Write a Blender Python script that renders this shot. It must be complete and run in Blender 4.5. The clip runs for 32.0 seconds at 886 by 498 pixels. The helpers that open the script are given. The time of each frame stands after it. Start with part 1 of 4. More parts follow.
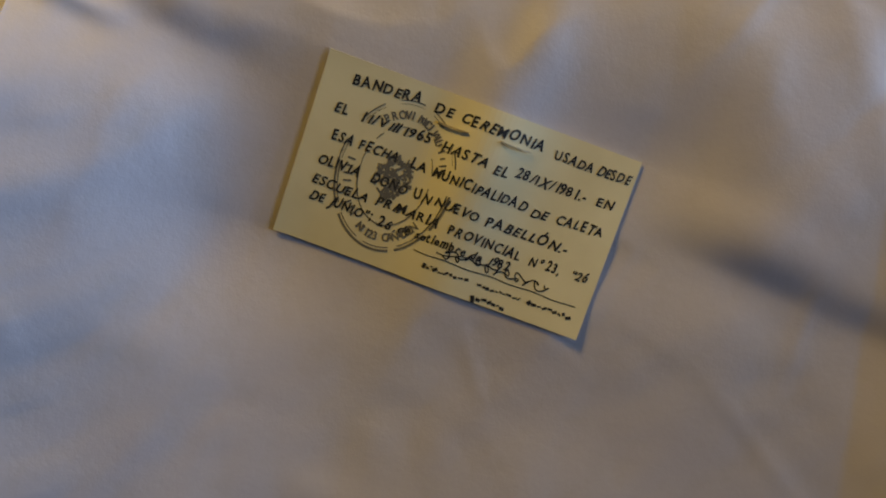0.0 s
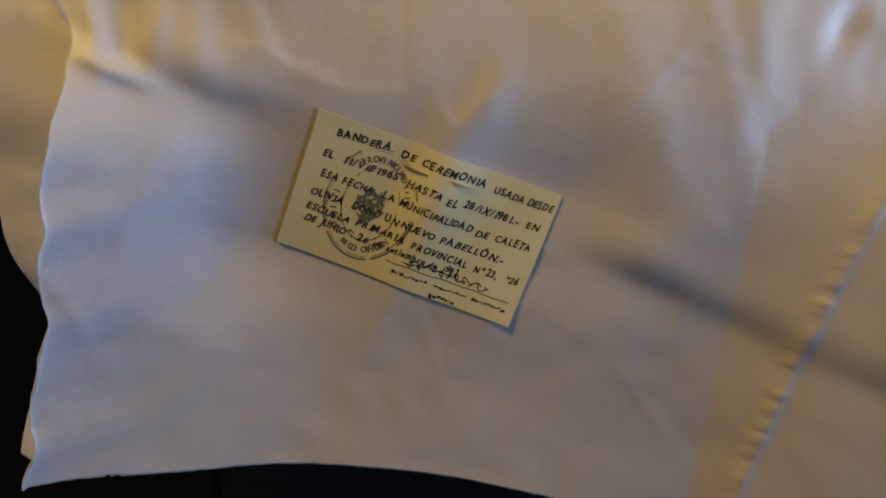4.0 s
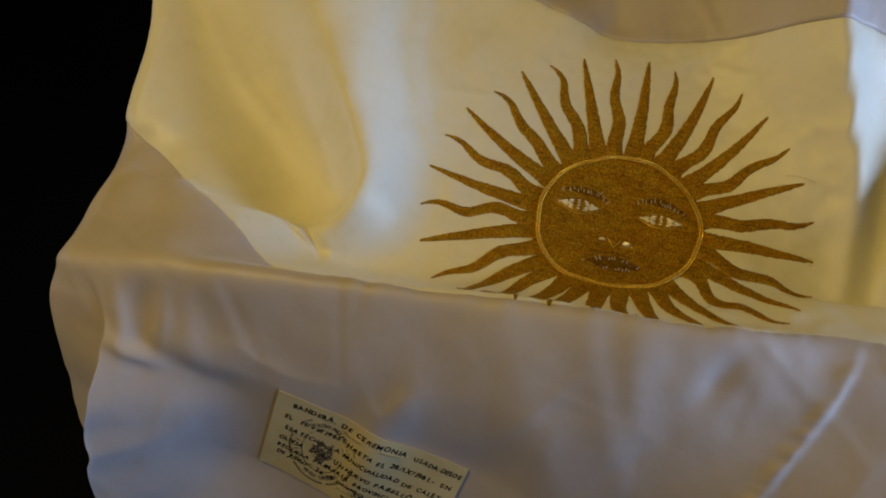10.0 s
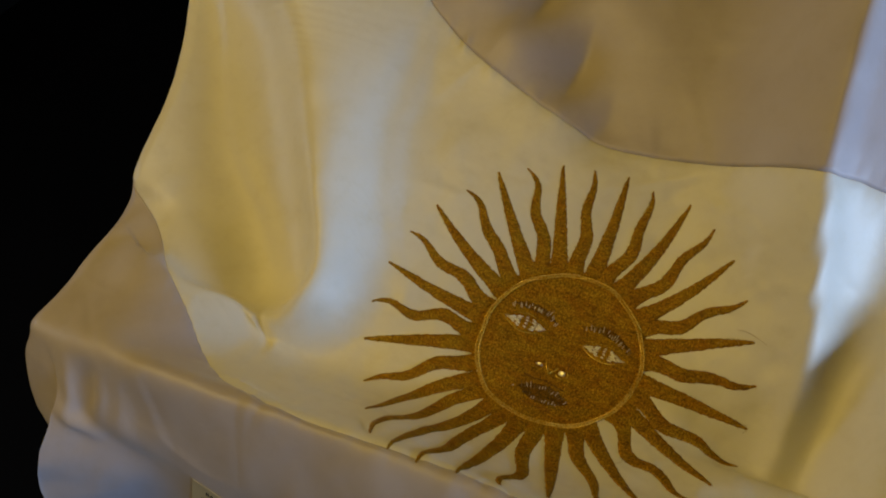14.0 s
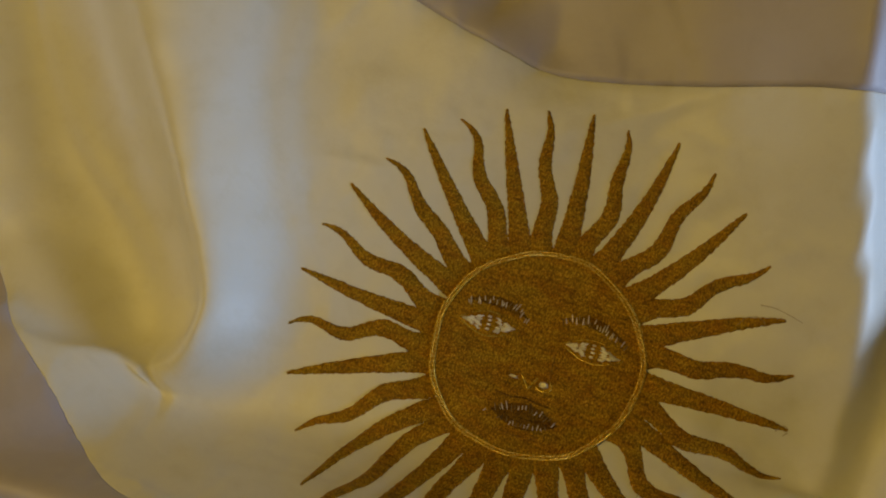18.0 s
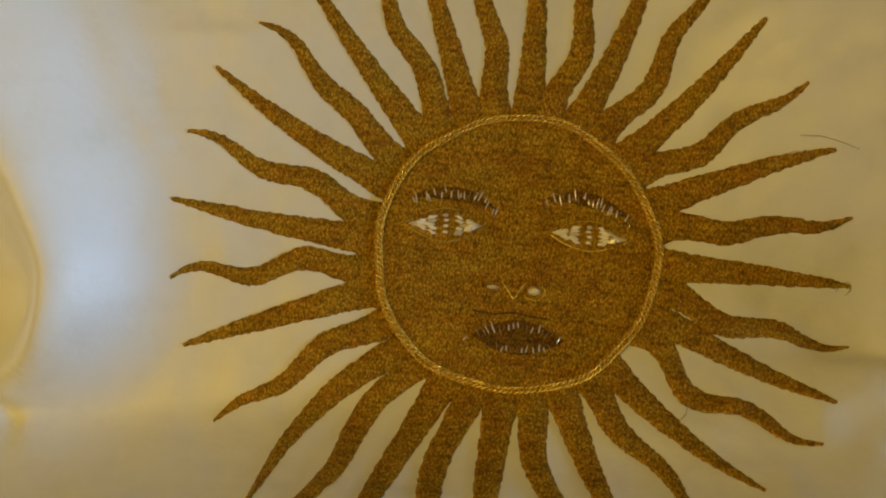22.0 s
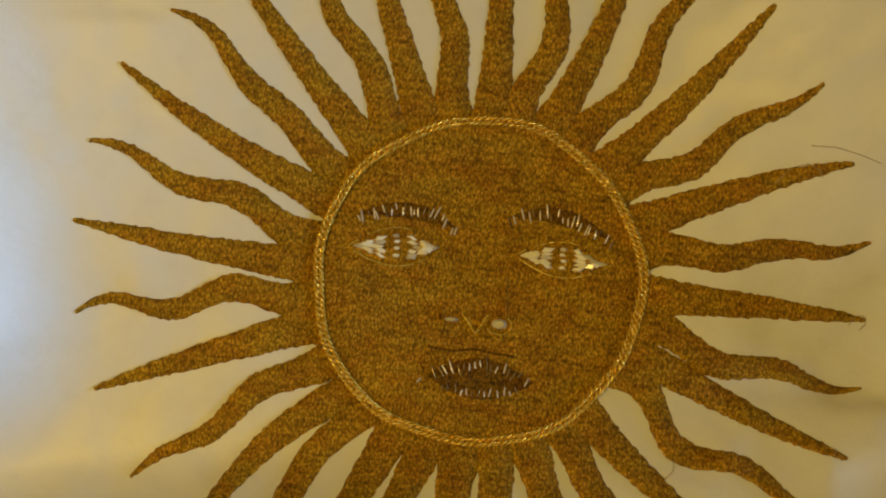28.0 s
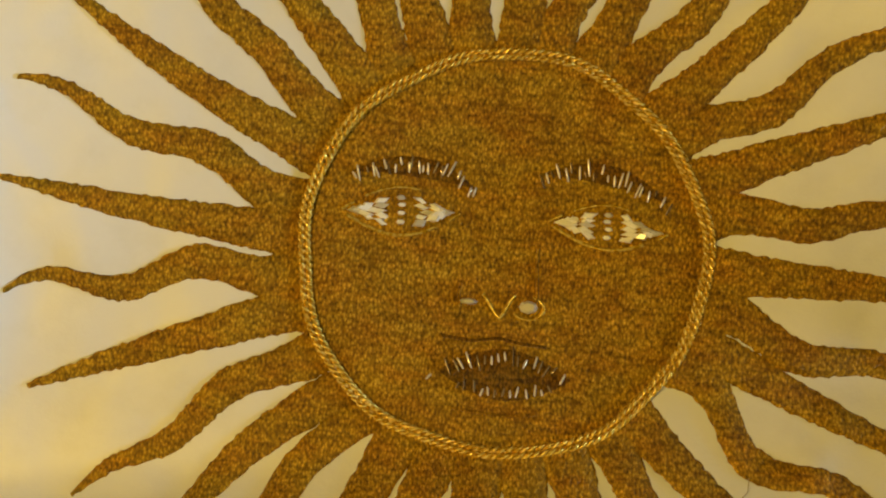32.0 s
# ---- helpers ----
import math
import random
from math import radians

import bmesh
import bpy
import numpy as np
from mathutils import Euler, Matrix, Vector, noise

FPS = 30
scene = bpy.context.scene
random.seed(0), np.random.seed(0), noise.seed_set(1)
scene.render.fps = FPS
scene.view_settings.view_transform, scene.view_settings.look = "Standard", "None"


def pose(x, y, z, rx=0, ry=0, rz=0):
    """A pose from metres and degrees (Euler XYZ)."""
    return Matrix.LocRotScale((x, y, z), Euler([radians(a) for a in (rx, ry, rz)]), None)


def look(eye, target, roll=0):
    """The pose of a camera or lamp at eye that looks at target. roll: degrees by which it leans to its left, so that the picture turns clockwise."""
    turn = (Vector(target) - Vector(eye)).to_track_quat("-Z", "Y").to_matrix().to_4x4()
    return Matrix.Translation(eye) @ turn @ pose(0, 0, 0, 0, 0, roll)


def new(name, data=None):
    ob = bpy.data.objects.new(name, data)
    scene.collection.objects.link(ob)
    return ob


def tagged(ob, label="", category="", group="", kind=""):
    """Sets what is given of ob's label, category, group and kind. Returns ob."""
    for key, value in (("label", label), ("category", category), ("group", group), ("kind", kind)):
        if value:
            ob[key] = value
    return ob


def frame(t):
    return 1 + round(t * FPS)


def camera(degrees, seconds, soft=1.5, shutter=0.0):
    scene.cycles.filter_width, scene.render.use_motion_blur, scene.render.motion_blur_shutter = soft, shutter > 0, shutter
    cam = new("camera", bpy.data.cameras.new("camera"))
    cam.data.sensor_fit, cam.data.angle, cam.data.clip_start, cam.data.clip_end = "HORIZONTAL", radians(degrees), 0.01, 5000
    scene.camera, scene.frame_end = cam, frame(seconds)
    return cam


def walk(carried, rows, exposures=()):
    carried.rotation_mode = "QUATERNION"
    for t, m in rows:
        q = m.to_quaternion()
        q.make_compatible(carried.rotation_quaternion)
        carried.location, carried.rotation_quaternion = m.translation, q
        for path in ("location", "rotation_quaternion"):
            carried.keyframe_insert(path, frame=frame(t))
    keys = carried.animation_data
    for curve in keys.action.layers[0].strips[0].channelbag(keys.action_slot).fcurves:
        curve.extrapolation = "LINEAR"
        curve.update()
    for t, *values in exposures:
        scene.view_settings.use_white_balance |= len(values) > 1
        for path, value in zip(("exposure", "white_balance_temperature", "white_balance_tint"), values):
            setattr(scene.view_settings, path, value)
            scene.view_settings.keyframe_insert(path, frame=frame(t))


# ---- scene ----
cam = camera(54.0, 32.0, soft=2.0)
# seconds, eye, turn
ROWS = [
    (0, -0.10993, -0.27326, 0.91005, 65.631, -4.952, 2.021),
    (0.5, -0.10383, -0.28045, 0.91229, 66.014, -4.625, 1.755),
    (1, -0.09782, -0.29184, 0.91246, 67.772, -4.130, 3.369),
    (1.5, -0.10808, -0.29307, 0.93522, 64.988, -4.445, 2.928),
    (2, -0.10758, -0.30154, 0.94991, 62.108, -4.165, 2.866),
    (2.5, -0.10509, -0.31053, 0.96128, 60.801, -4.249, 2.912),
    (4.5, -0.10309, -0.31907, 1.02927, 54.168, -5.954, 1.994),
    (5, -0.09510, -0.31779, 1.04962, 53.075, -5.753, 2.423),
    (5.5, -0.09104, -0.30608, 1.08156, 50.930, -5.502, 3.083),
    (6, -0.10100, -0.29495, 1.10702, 50.089, -7.045, 3.702),
    (6.5, -0.10072, -0.29181, 1.12440, 49.391, -5.499, 3.380),
    (7, -0.08719, -0.28964, 1.14197, 49.685, -4.789, 3.986),
    (7.5, -0.07409, -0.28899, 1.15468, 49.909, -4.228, 6.547),
    (8, -0.05444, -0.28266, 1.17007, 49.053, -3.344, 9.835),
    (8.5, -0.03371, -0.26813, 1.18491, 47.938, -2.146, 12.221),
    (9, -0.00433, -0.25153, 1.19412, 47.009, -0.864, 13.903),
    (9.5, 0.00634, -0.23772, 1.21804, 45.521, -1.071, 15.050),
    (10, 0.00985, -0.22411, 1.24105, 44.088, -0.154, 16.467),
    (10.5, -0.00568, -0.22080, 1.26804, 42.877, -0.948, 14.960),
    (11, -0.00692, -0.20572, 1.28084, 40.648, -1.496, 16.084),
    (11.5, 0.05117, -0.16053, 1.27921, 38.868, 0.434, 21.653),
    (12, 0.08424, -0.12711, 1.28474, 37.029, 2.687, 23.932),
    (12.5, 0.10108, -0.10963, 1.28228, 38.132, 3.218, 25.441),
    (13, 0.11372, -0.09754, 1.29627, 37.795, 4.001, 27.038),
    (13.5, 0.11627, -0.09676, 1.31189, 38.702, 4.618, 28.454),
    (14, 0.11718, -0.09112, 1.31639, 39.638, 4.414, 29.283),
    (14.5, 0.12250, -0.09228, 1.32001, 40.571, 4.430, 29.660),
    (16.5, 0.10745, -0.05457, 1.33270, 38.586, 4.053, 28.269),
    (17, 0.08888, -0.02828, 1.30886, 36.555, 5.223, 25.234),
    (17.5, 0.06382, 0.00397, 1.27713, 33.324, 6.288, 21.058),
    (18, 0.06082, 0.03173, 1.25236, 29.390, 6.671, 19.830),
    (18.5, 0.03917, 0.03740, 1.23306, 27.648, 4.425, 18.248),
    (19, 0.02660, 0.05307, 1.21390, 25.613, 3.958, 15.682),
    (19.5, 0.00592, 0.06654, 1.19532, 23.623, 2.653, 11.771),
    (20, -0.00010, 0.08161, 1.17211, 22.104, 1.903, 8.127),
    (20.5, 0.00016, 0.09045, 1.15926, 21.389, 2.377, 6.399),
    (21, 0.00062, 0.08713, 1.15772, 20.938, 2.401, 6.018),
    (21.5, -0.00029, 0.08136, 1.15700, 20.775, 2.136, 5.748),
    (22, -0.00099, 0.07453, 1.15684, 20.228, 1.853, 5.750),
    (22.5, 0.00587, 0.07432, 1.16281, 20.248, 2.070, 5.948),
    (23, 0.01239, 0.07773, 1.16786, 19.749, 1.950, 5.109),
    (23.5, 0.01486, 0.09061, 1.17825, 18.528, 2.071, 5.029),
    (24, 0.01677, 0.09722, 1.18163, 18.063, 2.602, 4.800),
    (24.5, 0.01552, 0.09887, 1.18855, 17.454, 2.593, 4.882),
    (25, 0.01619, 0.09726, 1.19165, 17.244, 2.743, 5.172),
    (25.5, 0.01165, 0.10022, 1.18525, 17.169, 2.368, 5.535),
    (27.5, 0.00624, 0.11757, 1.13177, 16.410, 1.662, 5.403),
    (28, 0.00759, 0.11779, 1.12354, 16.004, 1.623, 5.294),
    (28.5, 0.00753, 0.11745, 1.11695, 15.640, 1.601, 5.182),
    (29, 0.00828, 0.11837, 1.10911, 15.519, 1.716, 4.991),
    (29.5, 0.00806, 0.12126, 1.10127, 15.561, 1.746, 5.104),
    (30, 0.00842, 0.12249, 1.09478, 15.679, 1.868, 5.186),
    (30.5, 0.00334, 0.12267, 1.09146, 15.101, 1.702, 5.345),
    (31, 0.00183, 0.12296, 1.08644, 15.129, 1.845, 5.497),
    (31.5, 0.00215, 0.12426, 1.07928, 15.338, 1.625, 5.695),
    (32, 0.00175, 0.12684, 1.07161, 15.057, 1.701, 5.481),
]
EXPOSURES = [(0.0, 0.13), (2.5, 0.08), (4.5, 0.12), (6.0, -0.13), (9.0, -0.64), (11.0, -0.83), (13.0, -0.88), (17.0, -1.18), (19.0, -1.02), (23.0, -0.57), (25.0, -0.62), (28.0, -0.4), (31.0, -0.13), (32.0, -0.06)]
walk(cam, [(t, pose(x, y, z, rx, ry, rz)) for t, x, y, z, rx, ry, rz in ROWS], EXPOSURES)

# ---- light: a window on the right, a warm ceiling lamp, two added fill lights ----
world = bpy.data.worlds.new("room_air")
scene.world = world
world.use_nodes = True
world.node_tree.nodes["Background"].inputs[0].default_value = (0.02, 0.022, 0.03, 1)
world.node_tree.nodes["Background"].inputs[1].default_value = 0.05


def area(name, eye, target, w, h, watts, colour):
    data = bpy.data.lights.new(name, "AREA")
    data.shape, data.size, data.size_y, data.energy, data.color = "RECTANGLE", w, h, watts, colour
    ob = new(name, data)
    ob.matrix_world = look(eye, target)
    return ob


area("window_daylight", (1.98, 0.12, 1.12), (0, 0.05, 0.85), 0.8, 0.5, 60, (0.52, 0.70, 1.0))
# Added bluish fill for the hanging front; no second window is known there.
area("front_fill_light", (1.98, -0.9, 1.12), (0, 0.0, 0.80), 0.6, 0.5, 18.5, (0.50, 0.68, 1.0))
# Added weak fill that stands in for ambient light on the left shoulder.
area("left_fill_light", (-1.98, -0.1, 1.16), (-0.25, 0.1, 0.87), 0.6, 0.5, 6.8, (0.50, 0.68, 1.0))
area("lamp_light", (-0.72, -0.14, 2.03), (0.0, 0.1, 0.85), 0.30, 0.30, 13.3, (1.0, 0.685, 0.15))


# ---- materials ----
def material(name):
    m = bpy.data.materials.new(name)
    m.use_nodes = True
    return m, m.node_tree, m.node_tree.nodes["Principled BSDF"]


def node(tree, kind, **values):
    n = tree.nodes.new(kind)
    for key, value in values.items():
        if key in n.inputs:
            n.inputs[key].default_value = value
    return n


def ramp(tree, fac, stops):
    n = tree.nodes.new("ShaderNodeValToRGB")
    while len(n.color_ramp.elements) < len(stops):
        n.color_ramp.elements.new(0.5)
    for e, (p, c) in zip(n.color_ramp.elements, stops):
        e.position, e.color = p, (*c, 1)
    tree.links.new(fac, n.inputs[0])
    return n.outputs[0]


def mixed(tree, fac, a, b, blend="MIX"):
    n = tree.nodes.new("ShaderNodeMix")
    n.data_type, n.blend_type = "RGBA", blend
    for value, at in ((fac, 0), (a, 6), (b, 7)):
        if hasattr(value, "links"):
            tree.links.new(value, n.inputs[at])
        else:
            n.inputs[at].default_value = value if at == 0 else (*value, 1)
    return n.outputs[2]


def bumped(tree, bsdf, heights):
    """heights: (output, strength, distance), laid over one another."""
    last = None
    for out, strength, distance in heights:
        b = node(tree, "ShaderNodeBump", Strength=strength, Distance=distance)
        tree.links.new(out, b.inputs["Height"])
        if last:
            tree.links.new(last, b.inputs["Normal"])
        last = b.outputs[0]
    tree.links.new(last, bsdf.inputs["Normal"])


def cloth(name, light, dark, rough):
    m, tree, bsdf = material(name)
    co = tree.nodes.new("ShaderNodeTexCoord").outputs["Object"]
    big = node(tree, "ShaderNodeTexNoise", Scale=9.0, Detail=4.0, Roughness=0.6)
    fine = node(tree, "ShaderNodeTexNoise", Scale=70.0, Detail=5.0, Roughness=0.65)
    weave = node(tree, "ShaderNodeTexNoise", Scale=1400.0, Detail=2.0)
    for n in (big, fine, weave):
        tree.links.new(co, n.inputs["Vector"])
    base = ramp(tree, big.outputs[0], [(0.36, dark), (0.62, light)])
    spots = ramp(tree, fine.outputs[0], [(0.25, (0.95, 0.94, 0.90)), (0.5, (1, 1, 1))])
    tree.links.new(mixed(tree, 1.0, base, spots, "MULTIPLY"), bsdf.inputs["Base Color"])
    bsdf.inputs["Roughness"].default_value = rough
    bsdf.inputs["Sheen Weight"].default_value = 0.25
    bsdf.inputs["Sheen Roughness"].default_value = 0.4
    bumped(tree, bsdf, [(fine.outputs[0], 0.10, 0.003), (weave.outputs[0], 0.10, 0.0003)])
    return m


WHITE_SATIN = cloth("white_satin", (0.80, 0.78, 0.715), (0.79, 0.768, 0.695), 0.46)
FADED_SATIN = cloth("faded_celeste_satin", (0.53, 0.475, 0.49), (0.48, 0.425, 0.44), 0.50)


def thread(name, stops, rough, metal, scale):
    """Rows of small upright loops of metal thread, tarnished olive in places and rusty in others."""
    m, tree, bsdf = material(name)
    co = tree.nodes.new("ShaderNodeTexCoord").outputs["Object"]

    def noise_at(size, detail, stretch):
        at = node(tree, "ShaderNodeMapping", Scale=stretch)
        n = node(tree, "ShaderNodeTexNoise", Scale=size, Detail=detail, Roughness=0.7)
        tree.links.new(co, at.inputs["Vector"])
        tree.links.new(at.outputs[0], n.inputs["Vector"])
        return n.outputs[0], at.outputs[0]

    grain, loops_at = noise_at(scale, 3.0, (1.0, 0.62, 0.62))
    loops = node(tree, "ShaderNodeTexVoronoi", Scale=scale * 0.9)
    tree.links.new(loops_at, loops.inputs["Vector"])
    knots = ramp(tree, loops.outputs["Distance"], [(0.1, (0.80, 0.80, 0.80)), (0.8, (0.2, 0.2, 0.2))])
    twist = mixed(tree, 0.38, grain, knots)
    base = ramp(tree, twist, stops)
    strands, _ = noise_at(700.0, 2.0, (0.08, 1.0, 1.0))
    tarnish, _ = noise_at(150.0, 4.0, (0.45, 1.0, 1.0))
    wear, _ = noise_at(90.0, 3.0, (1.0, 1.0, 1.0))
    for out, marks in (
        (wear, [(0.32, (0.78, 0.72, 0.62)), (0.6, (1.0, 1.0, 1.0))]),
        (strands, [(0.36, (0.74, 0.71, 0.64)), (0.56, (1.0, 1.0, 1.0))]),
        (tarnish, [(0.36, (1.02, 0.90, 0.8)), (0.5, (1.0, 1.0, 1.0)), (0.64, (0.95, 1.03, 1.2))]),
    ):
        base = mixed(tree, 1.0, base, ramp(tree, out, marks), "MULTIPLY")
    tree.links.new(base, bsdf.inputs["Base Color"])
    bsdf.inputs["Roughness"].default_value = rough
    bsdf.inputs["Metallic"].default_value = metal
    bsdf.inputs["Specular IOR Level"].default_value = 0.15
    bumped(tree, bsdf, [(twist, 0.9, 0.0008)])
    return m


GOLD_THREAD = thread("gold_thread", [(0.30, (0.13, 0.068, 0.005)), (0.5, (0.41, 0.221, 0.008)), (0.68, (0.84, 0.50, 0.03))], 0.5, 0.25, 1500.0)
BROWN_THREAD = thread("brown_thread", [(0.33, (0.07, 0.034, 0.002)), (0.66, (0.34, 0.17, 0.006))], 0.55, 0.1, 1500.0)


def cord_material():
    m, tree, bsdf = material("gold_cord")
    co = tree.nodes.new("ShaderNodeTexCoord").outputs["Object"]
    wear = node(tree, "ShaderNodeTexNoise", Scale=900.0, Detail=3.0)
    fibre = node(tree, "ShaderNodeTexNoise", Scale=2600.0, Detail=2.0)
    for n in (wear, fibre):
        tree.links.new(co, n.inputs["Vector"])
    tree.links.new(ramp(tree, wear.outputs[0], [(0.38, (0.70, 0.40, 0.016)), (0.58, (1.0, 0.74, 0.14))]), bsdf.inputs["Base Color"])
    bsdf.inputs["Roughness"].default_value = 0.26
    bsdf.inputs["Metallic"].default_value = 0.6
    bumped(tree, bsdf, [(fibre.outputs[0], 0.5, 0.0003)])
    return m


GOLD_CORD = cord_material()


def plain(name, colour, rough, metal=0.0, transmission=0.0, ior=1.5):
    m, tree, bsdf = material(name)
    bsdf.inputs["Base Color"].default_value = (*colour, 1)
    bsdf.inputs["Roughness"].default_value = rough
    bsdf.inputs["Metallic"].default_value = metal
    bsdf.inputs["Transmission Weight"].default_value = transmission
    bsdf.inputs["IOR"].default_value = ior
    return m


# Eye stones: sparkle painted as near-white base, facets without glints as grey.
CRYSTAL = plain("sparkle_white_crystal", (1.0, 0.95, 0.78), 0.12, 0.05)
GREY_CRYSTAL = plain("grey_crystal", (0.72, 0.67, 0.52), 0.34, 0.3)
BEAD = plain("bugle_bead", (1.0, 0.86, 0.56), 0.16, 0.4)
SMOKY_BEAD = plain("smoky_bead", (0.48, 0.33, 0.12), 0.12, 0.5)
DULL_BEAD = plain("dull_bead", (0.22, 0.14, 0.05), 0.25, 0.4)
STEEL = plain("staple_steel", (0.62, 0.52, 0.34), 0.35, 0.6)
LOOSE = plain("loose_fibre", (0.36, 0.27, 0.12), 0.6)
INK = plain("ink", (0.012, 0.011, 0.013), 0.6)
STAMP_INK = plain("stamp_ink", (0.13, 0.118, 0.10), 0.7)


def paper_material():
    m, tree, bsdf = material("card_paper")
    co = tree.nodes.new("ShaderNodeTexCoord").outputs["Object"]
    big = node(tree, "ShaderNodeTexNoise", Scale=25.0, Detail=4.0)
    grain = node(tree, "ShaderNodeTexNoise", Scale=1500.0, Detail=2.0)
    for n in (big, grain):
        tree.links.new(co, n.inputs["Vector"])
    tree.links.new(ramp(tree, big.outputs[0], [(0.35, (0.60, 0.51, 0.30)), (0.65, (0.70, 0.61, 0.38))]), bsdf.inputs["Base Color"])
    bsdf.inputs["Roughness"].default_value = 0.75
    bumped(tree, bsdf, [(grain.outputs[0], 0.1, 0.0002)])
    return m


PAPER = paper_material()


def dark_surface(name, a, b, rough, scale):
    m, tree, bsdf = material(name)
    co = tree.nodes.new("ShaderNodeTexCoord").outputs["Object"]
    n = node(tree, "ShaderNodeTexNoise", Scale=scale, Detail=5.0)
    tree.links.new(co, n.inputs["Vector"])
    tree.links.new(ramp(tree, n.outputs[0], [(0.3, a), (0.7, b)]), bsdf.inputs["Base Color"])
    bsdf.inputs["Roughness"].default_value = rough
    bsdf.inputs["Specular IOR Level"].default_value = 0.08
    return m


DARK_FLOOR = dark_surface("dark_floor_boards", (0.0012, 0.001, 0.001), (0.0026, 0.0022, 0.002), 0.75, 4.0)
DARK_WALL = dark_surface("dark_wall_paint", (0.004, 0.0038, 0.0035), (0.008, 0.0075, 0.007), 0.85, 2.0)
DARK_BOX = dark_surface("black_stand_cloth", (0.006, 0.006, 0.007), (0.012, 0.012, 0.013), 0.9, 12.0)


# ---- building helpers ----
def mesh_object(name, verts, faces, mat, parent=None, smooth=True):
    me = bpy.data.meshes.new(name)
    me.from_pydata([tuple(v) for v in verts], [], [tuple(f) for f in faces])
    me.materials.append(mat)
    if smooth:
        me.polygons.foreach_set("use_smooth", [True] * len(me.polygons))
    me.update()
    ob = new(name, me)
    if parent:
        ob.parent = parent
    return ob


def part(name, bm, mat, parent, label=""):
    me = bpy.data.meshes.new(name)
    bm.to_mesh(me)
    bm.free()
    me.materials.append(mat)
    ob = new(name, me)
    if parent:
        ob.parent = parent
    return tagged(ob, label)


def grid_faces(nu, na):
    i, j = np.meshgrid(np.arange(nu - 1), np.arange(na - 1), indexing="ij")
    k = (i * na + j).ravel()
    return np.stack([k, k + na, k + na + 1, k + 1], -1).tolist()


def block(x0, x1, y0, y1, z0, z1, bevel=0.0):
    bm = bmesh.new()
    bmesh.ops.create_cube(bm, size=1.0)
    bmesh.ops.scale(bm, vec=(x1 - x0, y1 - y0, z1 - z0), verts=bm.verts)
    bmesh.ops.translate(bm, vec=((x0 + x1) / 2, (y0 + y1) / 2, (z0 + z1) / 2), verts=bm.verts)
    if bevel:
        bmesh.ops.bevel(bm, geom=bm.edges[:], offset=bevel, segments=2, affect="EDGES")
    return bm


# ---- the room round the stand ----
def wall_with_openings(name, at, low, high, z0, z1, holes, label):
    """A wall along y from low to high with openings (y0, y1) between the heights z0 and z1."""
    bm = bmesh.new()
    pieces = [(low, high, 0, z0), (low, high, z1, 2.6)]
    ends = [low, *(y for hole in holes for y in hole), high]
    pieces += [(ends[i], ends[i + 1], z0, z1) for i in range(0, len(ends), 2)]
    for a, b, c, d in pieces:
        piece = bmesh.ops.create_cube(bm, size=1.0)["verts"]
        bmesh.ops.scale(bm, vec=(0.2, b - a, d - c), verts=piece)
        bmesh.ops.translate(bm, vec=(at, (a + b) / 2, (c + d) / 2), verts=piece)
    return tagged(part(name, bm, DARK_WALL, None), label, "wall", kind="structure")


# The opening nearer the front is made up to go with the added fill.
wall_with_openings("wall_east", 2.1, -2.2, 2.4, 0.80, 1.46, [(-1.24, -0.56), (-0.32, 0.56)], "dark painted wall with a window opening and one for the front fill")
# This opening is invented for the left fill, no window is known here.
wall_with_openings("wall_west", -2.1, -2.2, 2.4, 0.88, 1.46, [(-0.45, 0.25)], "dark painted wall with one opening for the left fill")
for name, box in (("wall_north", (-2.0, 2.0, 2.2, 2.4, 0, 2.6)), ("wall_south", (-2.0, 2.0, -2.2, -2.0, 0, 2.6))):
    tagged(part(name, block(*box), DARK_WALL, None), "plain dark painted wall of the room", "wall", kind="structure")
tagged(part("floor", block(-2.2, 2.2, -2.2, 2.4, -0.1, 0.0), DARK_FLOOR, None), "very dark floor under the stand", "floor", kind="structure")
tagged(part("ceiling", block(-2.2, 2.2, -2.2, 2.4, 2.6, 2.7), DARK_WALL, None), "plain dark ceiling of the room", "ceiling", kind="structure")

# ---- the shape of the draped flag, in centimetres ----
# u: along the front edge; v, h: back along the sun's plane and off it; w, d: down the front and out from it.
SLOPE, ANGLE = radians(20), radians(54.95)
BACK = np.array([0, math.cos(SLOPE), math.sin(SLOPE)])
OFF = np.array([0, -math.sin(SLOPE), math.cos(SLOPE)])
ORIGIN = np.array([0, 0, 0.80])
DOWN_VH = np.array([-math.cos(ANGLE), -math.sin(ANGLE)])
OUT_VH = np.array([-math.sin(ANGLE), math.cos(ANGLE)])


def place(u, v, h):
    return ORIGIN + 0.01 * (np.multiply.outer(u, [1.0, 0, 0]) + np.multiply.outer(v, BACK) + np.multiply.outer(h, OFF))


def front_vh(w, d):
    return w * DOWN_VH[0] + d * OUT_VH[0], w * DOWN_VH[1] + d * OUT_VH[1]


def step(x, a, b):
    t = np.clip((x - a) / (b - a), 0, 1)
    return t * t * (3 - 2 * t)


def bell(x, width):
    return np.exp(-((x / width) ** 2))


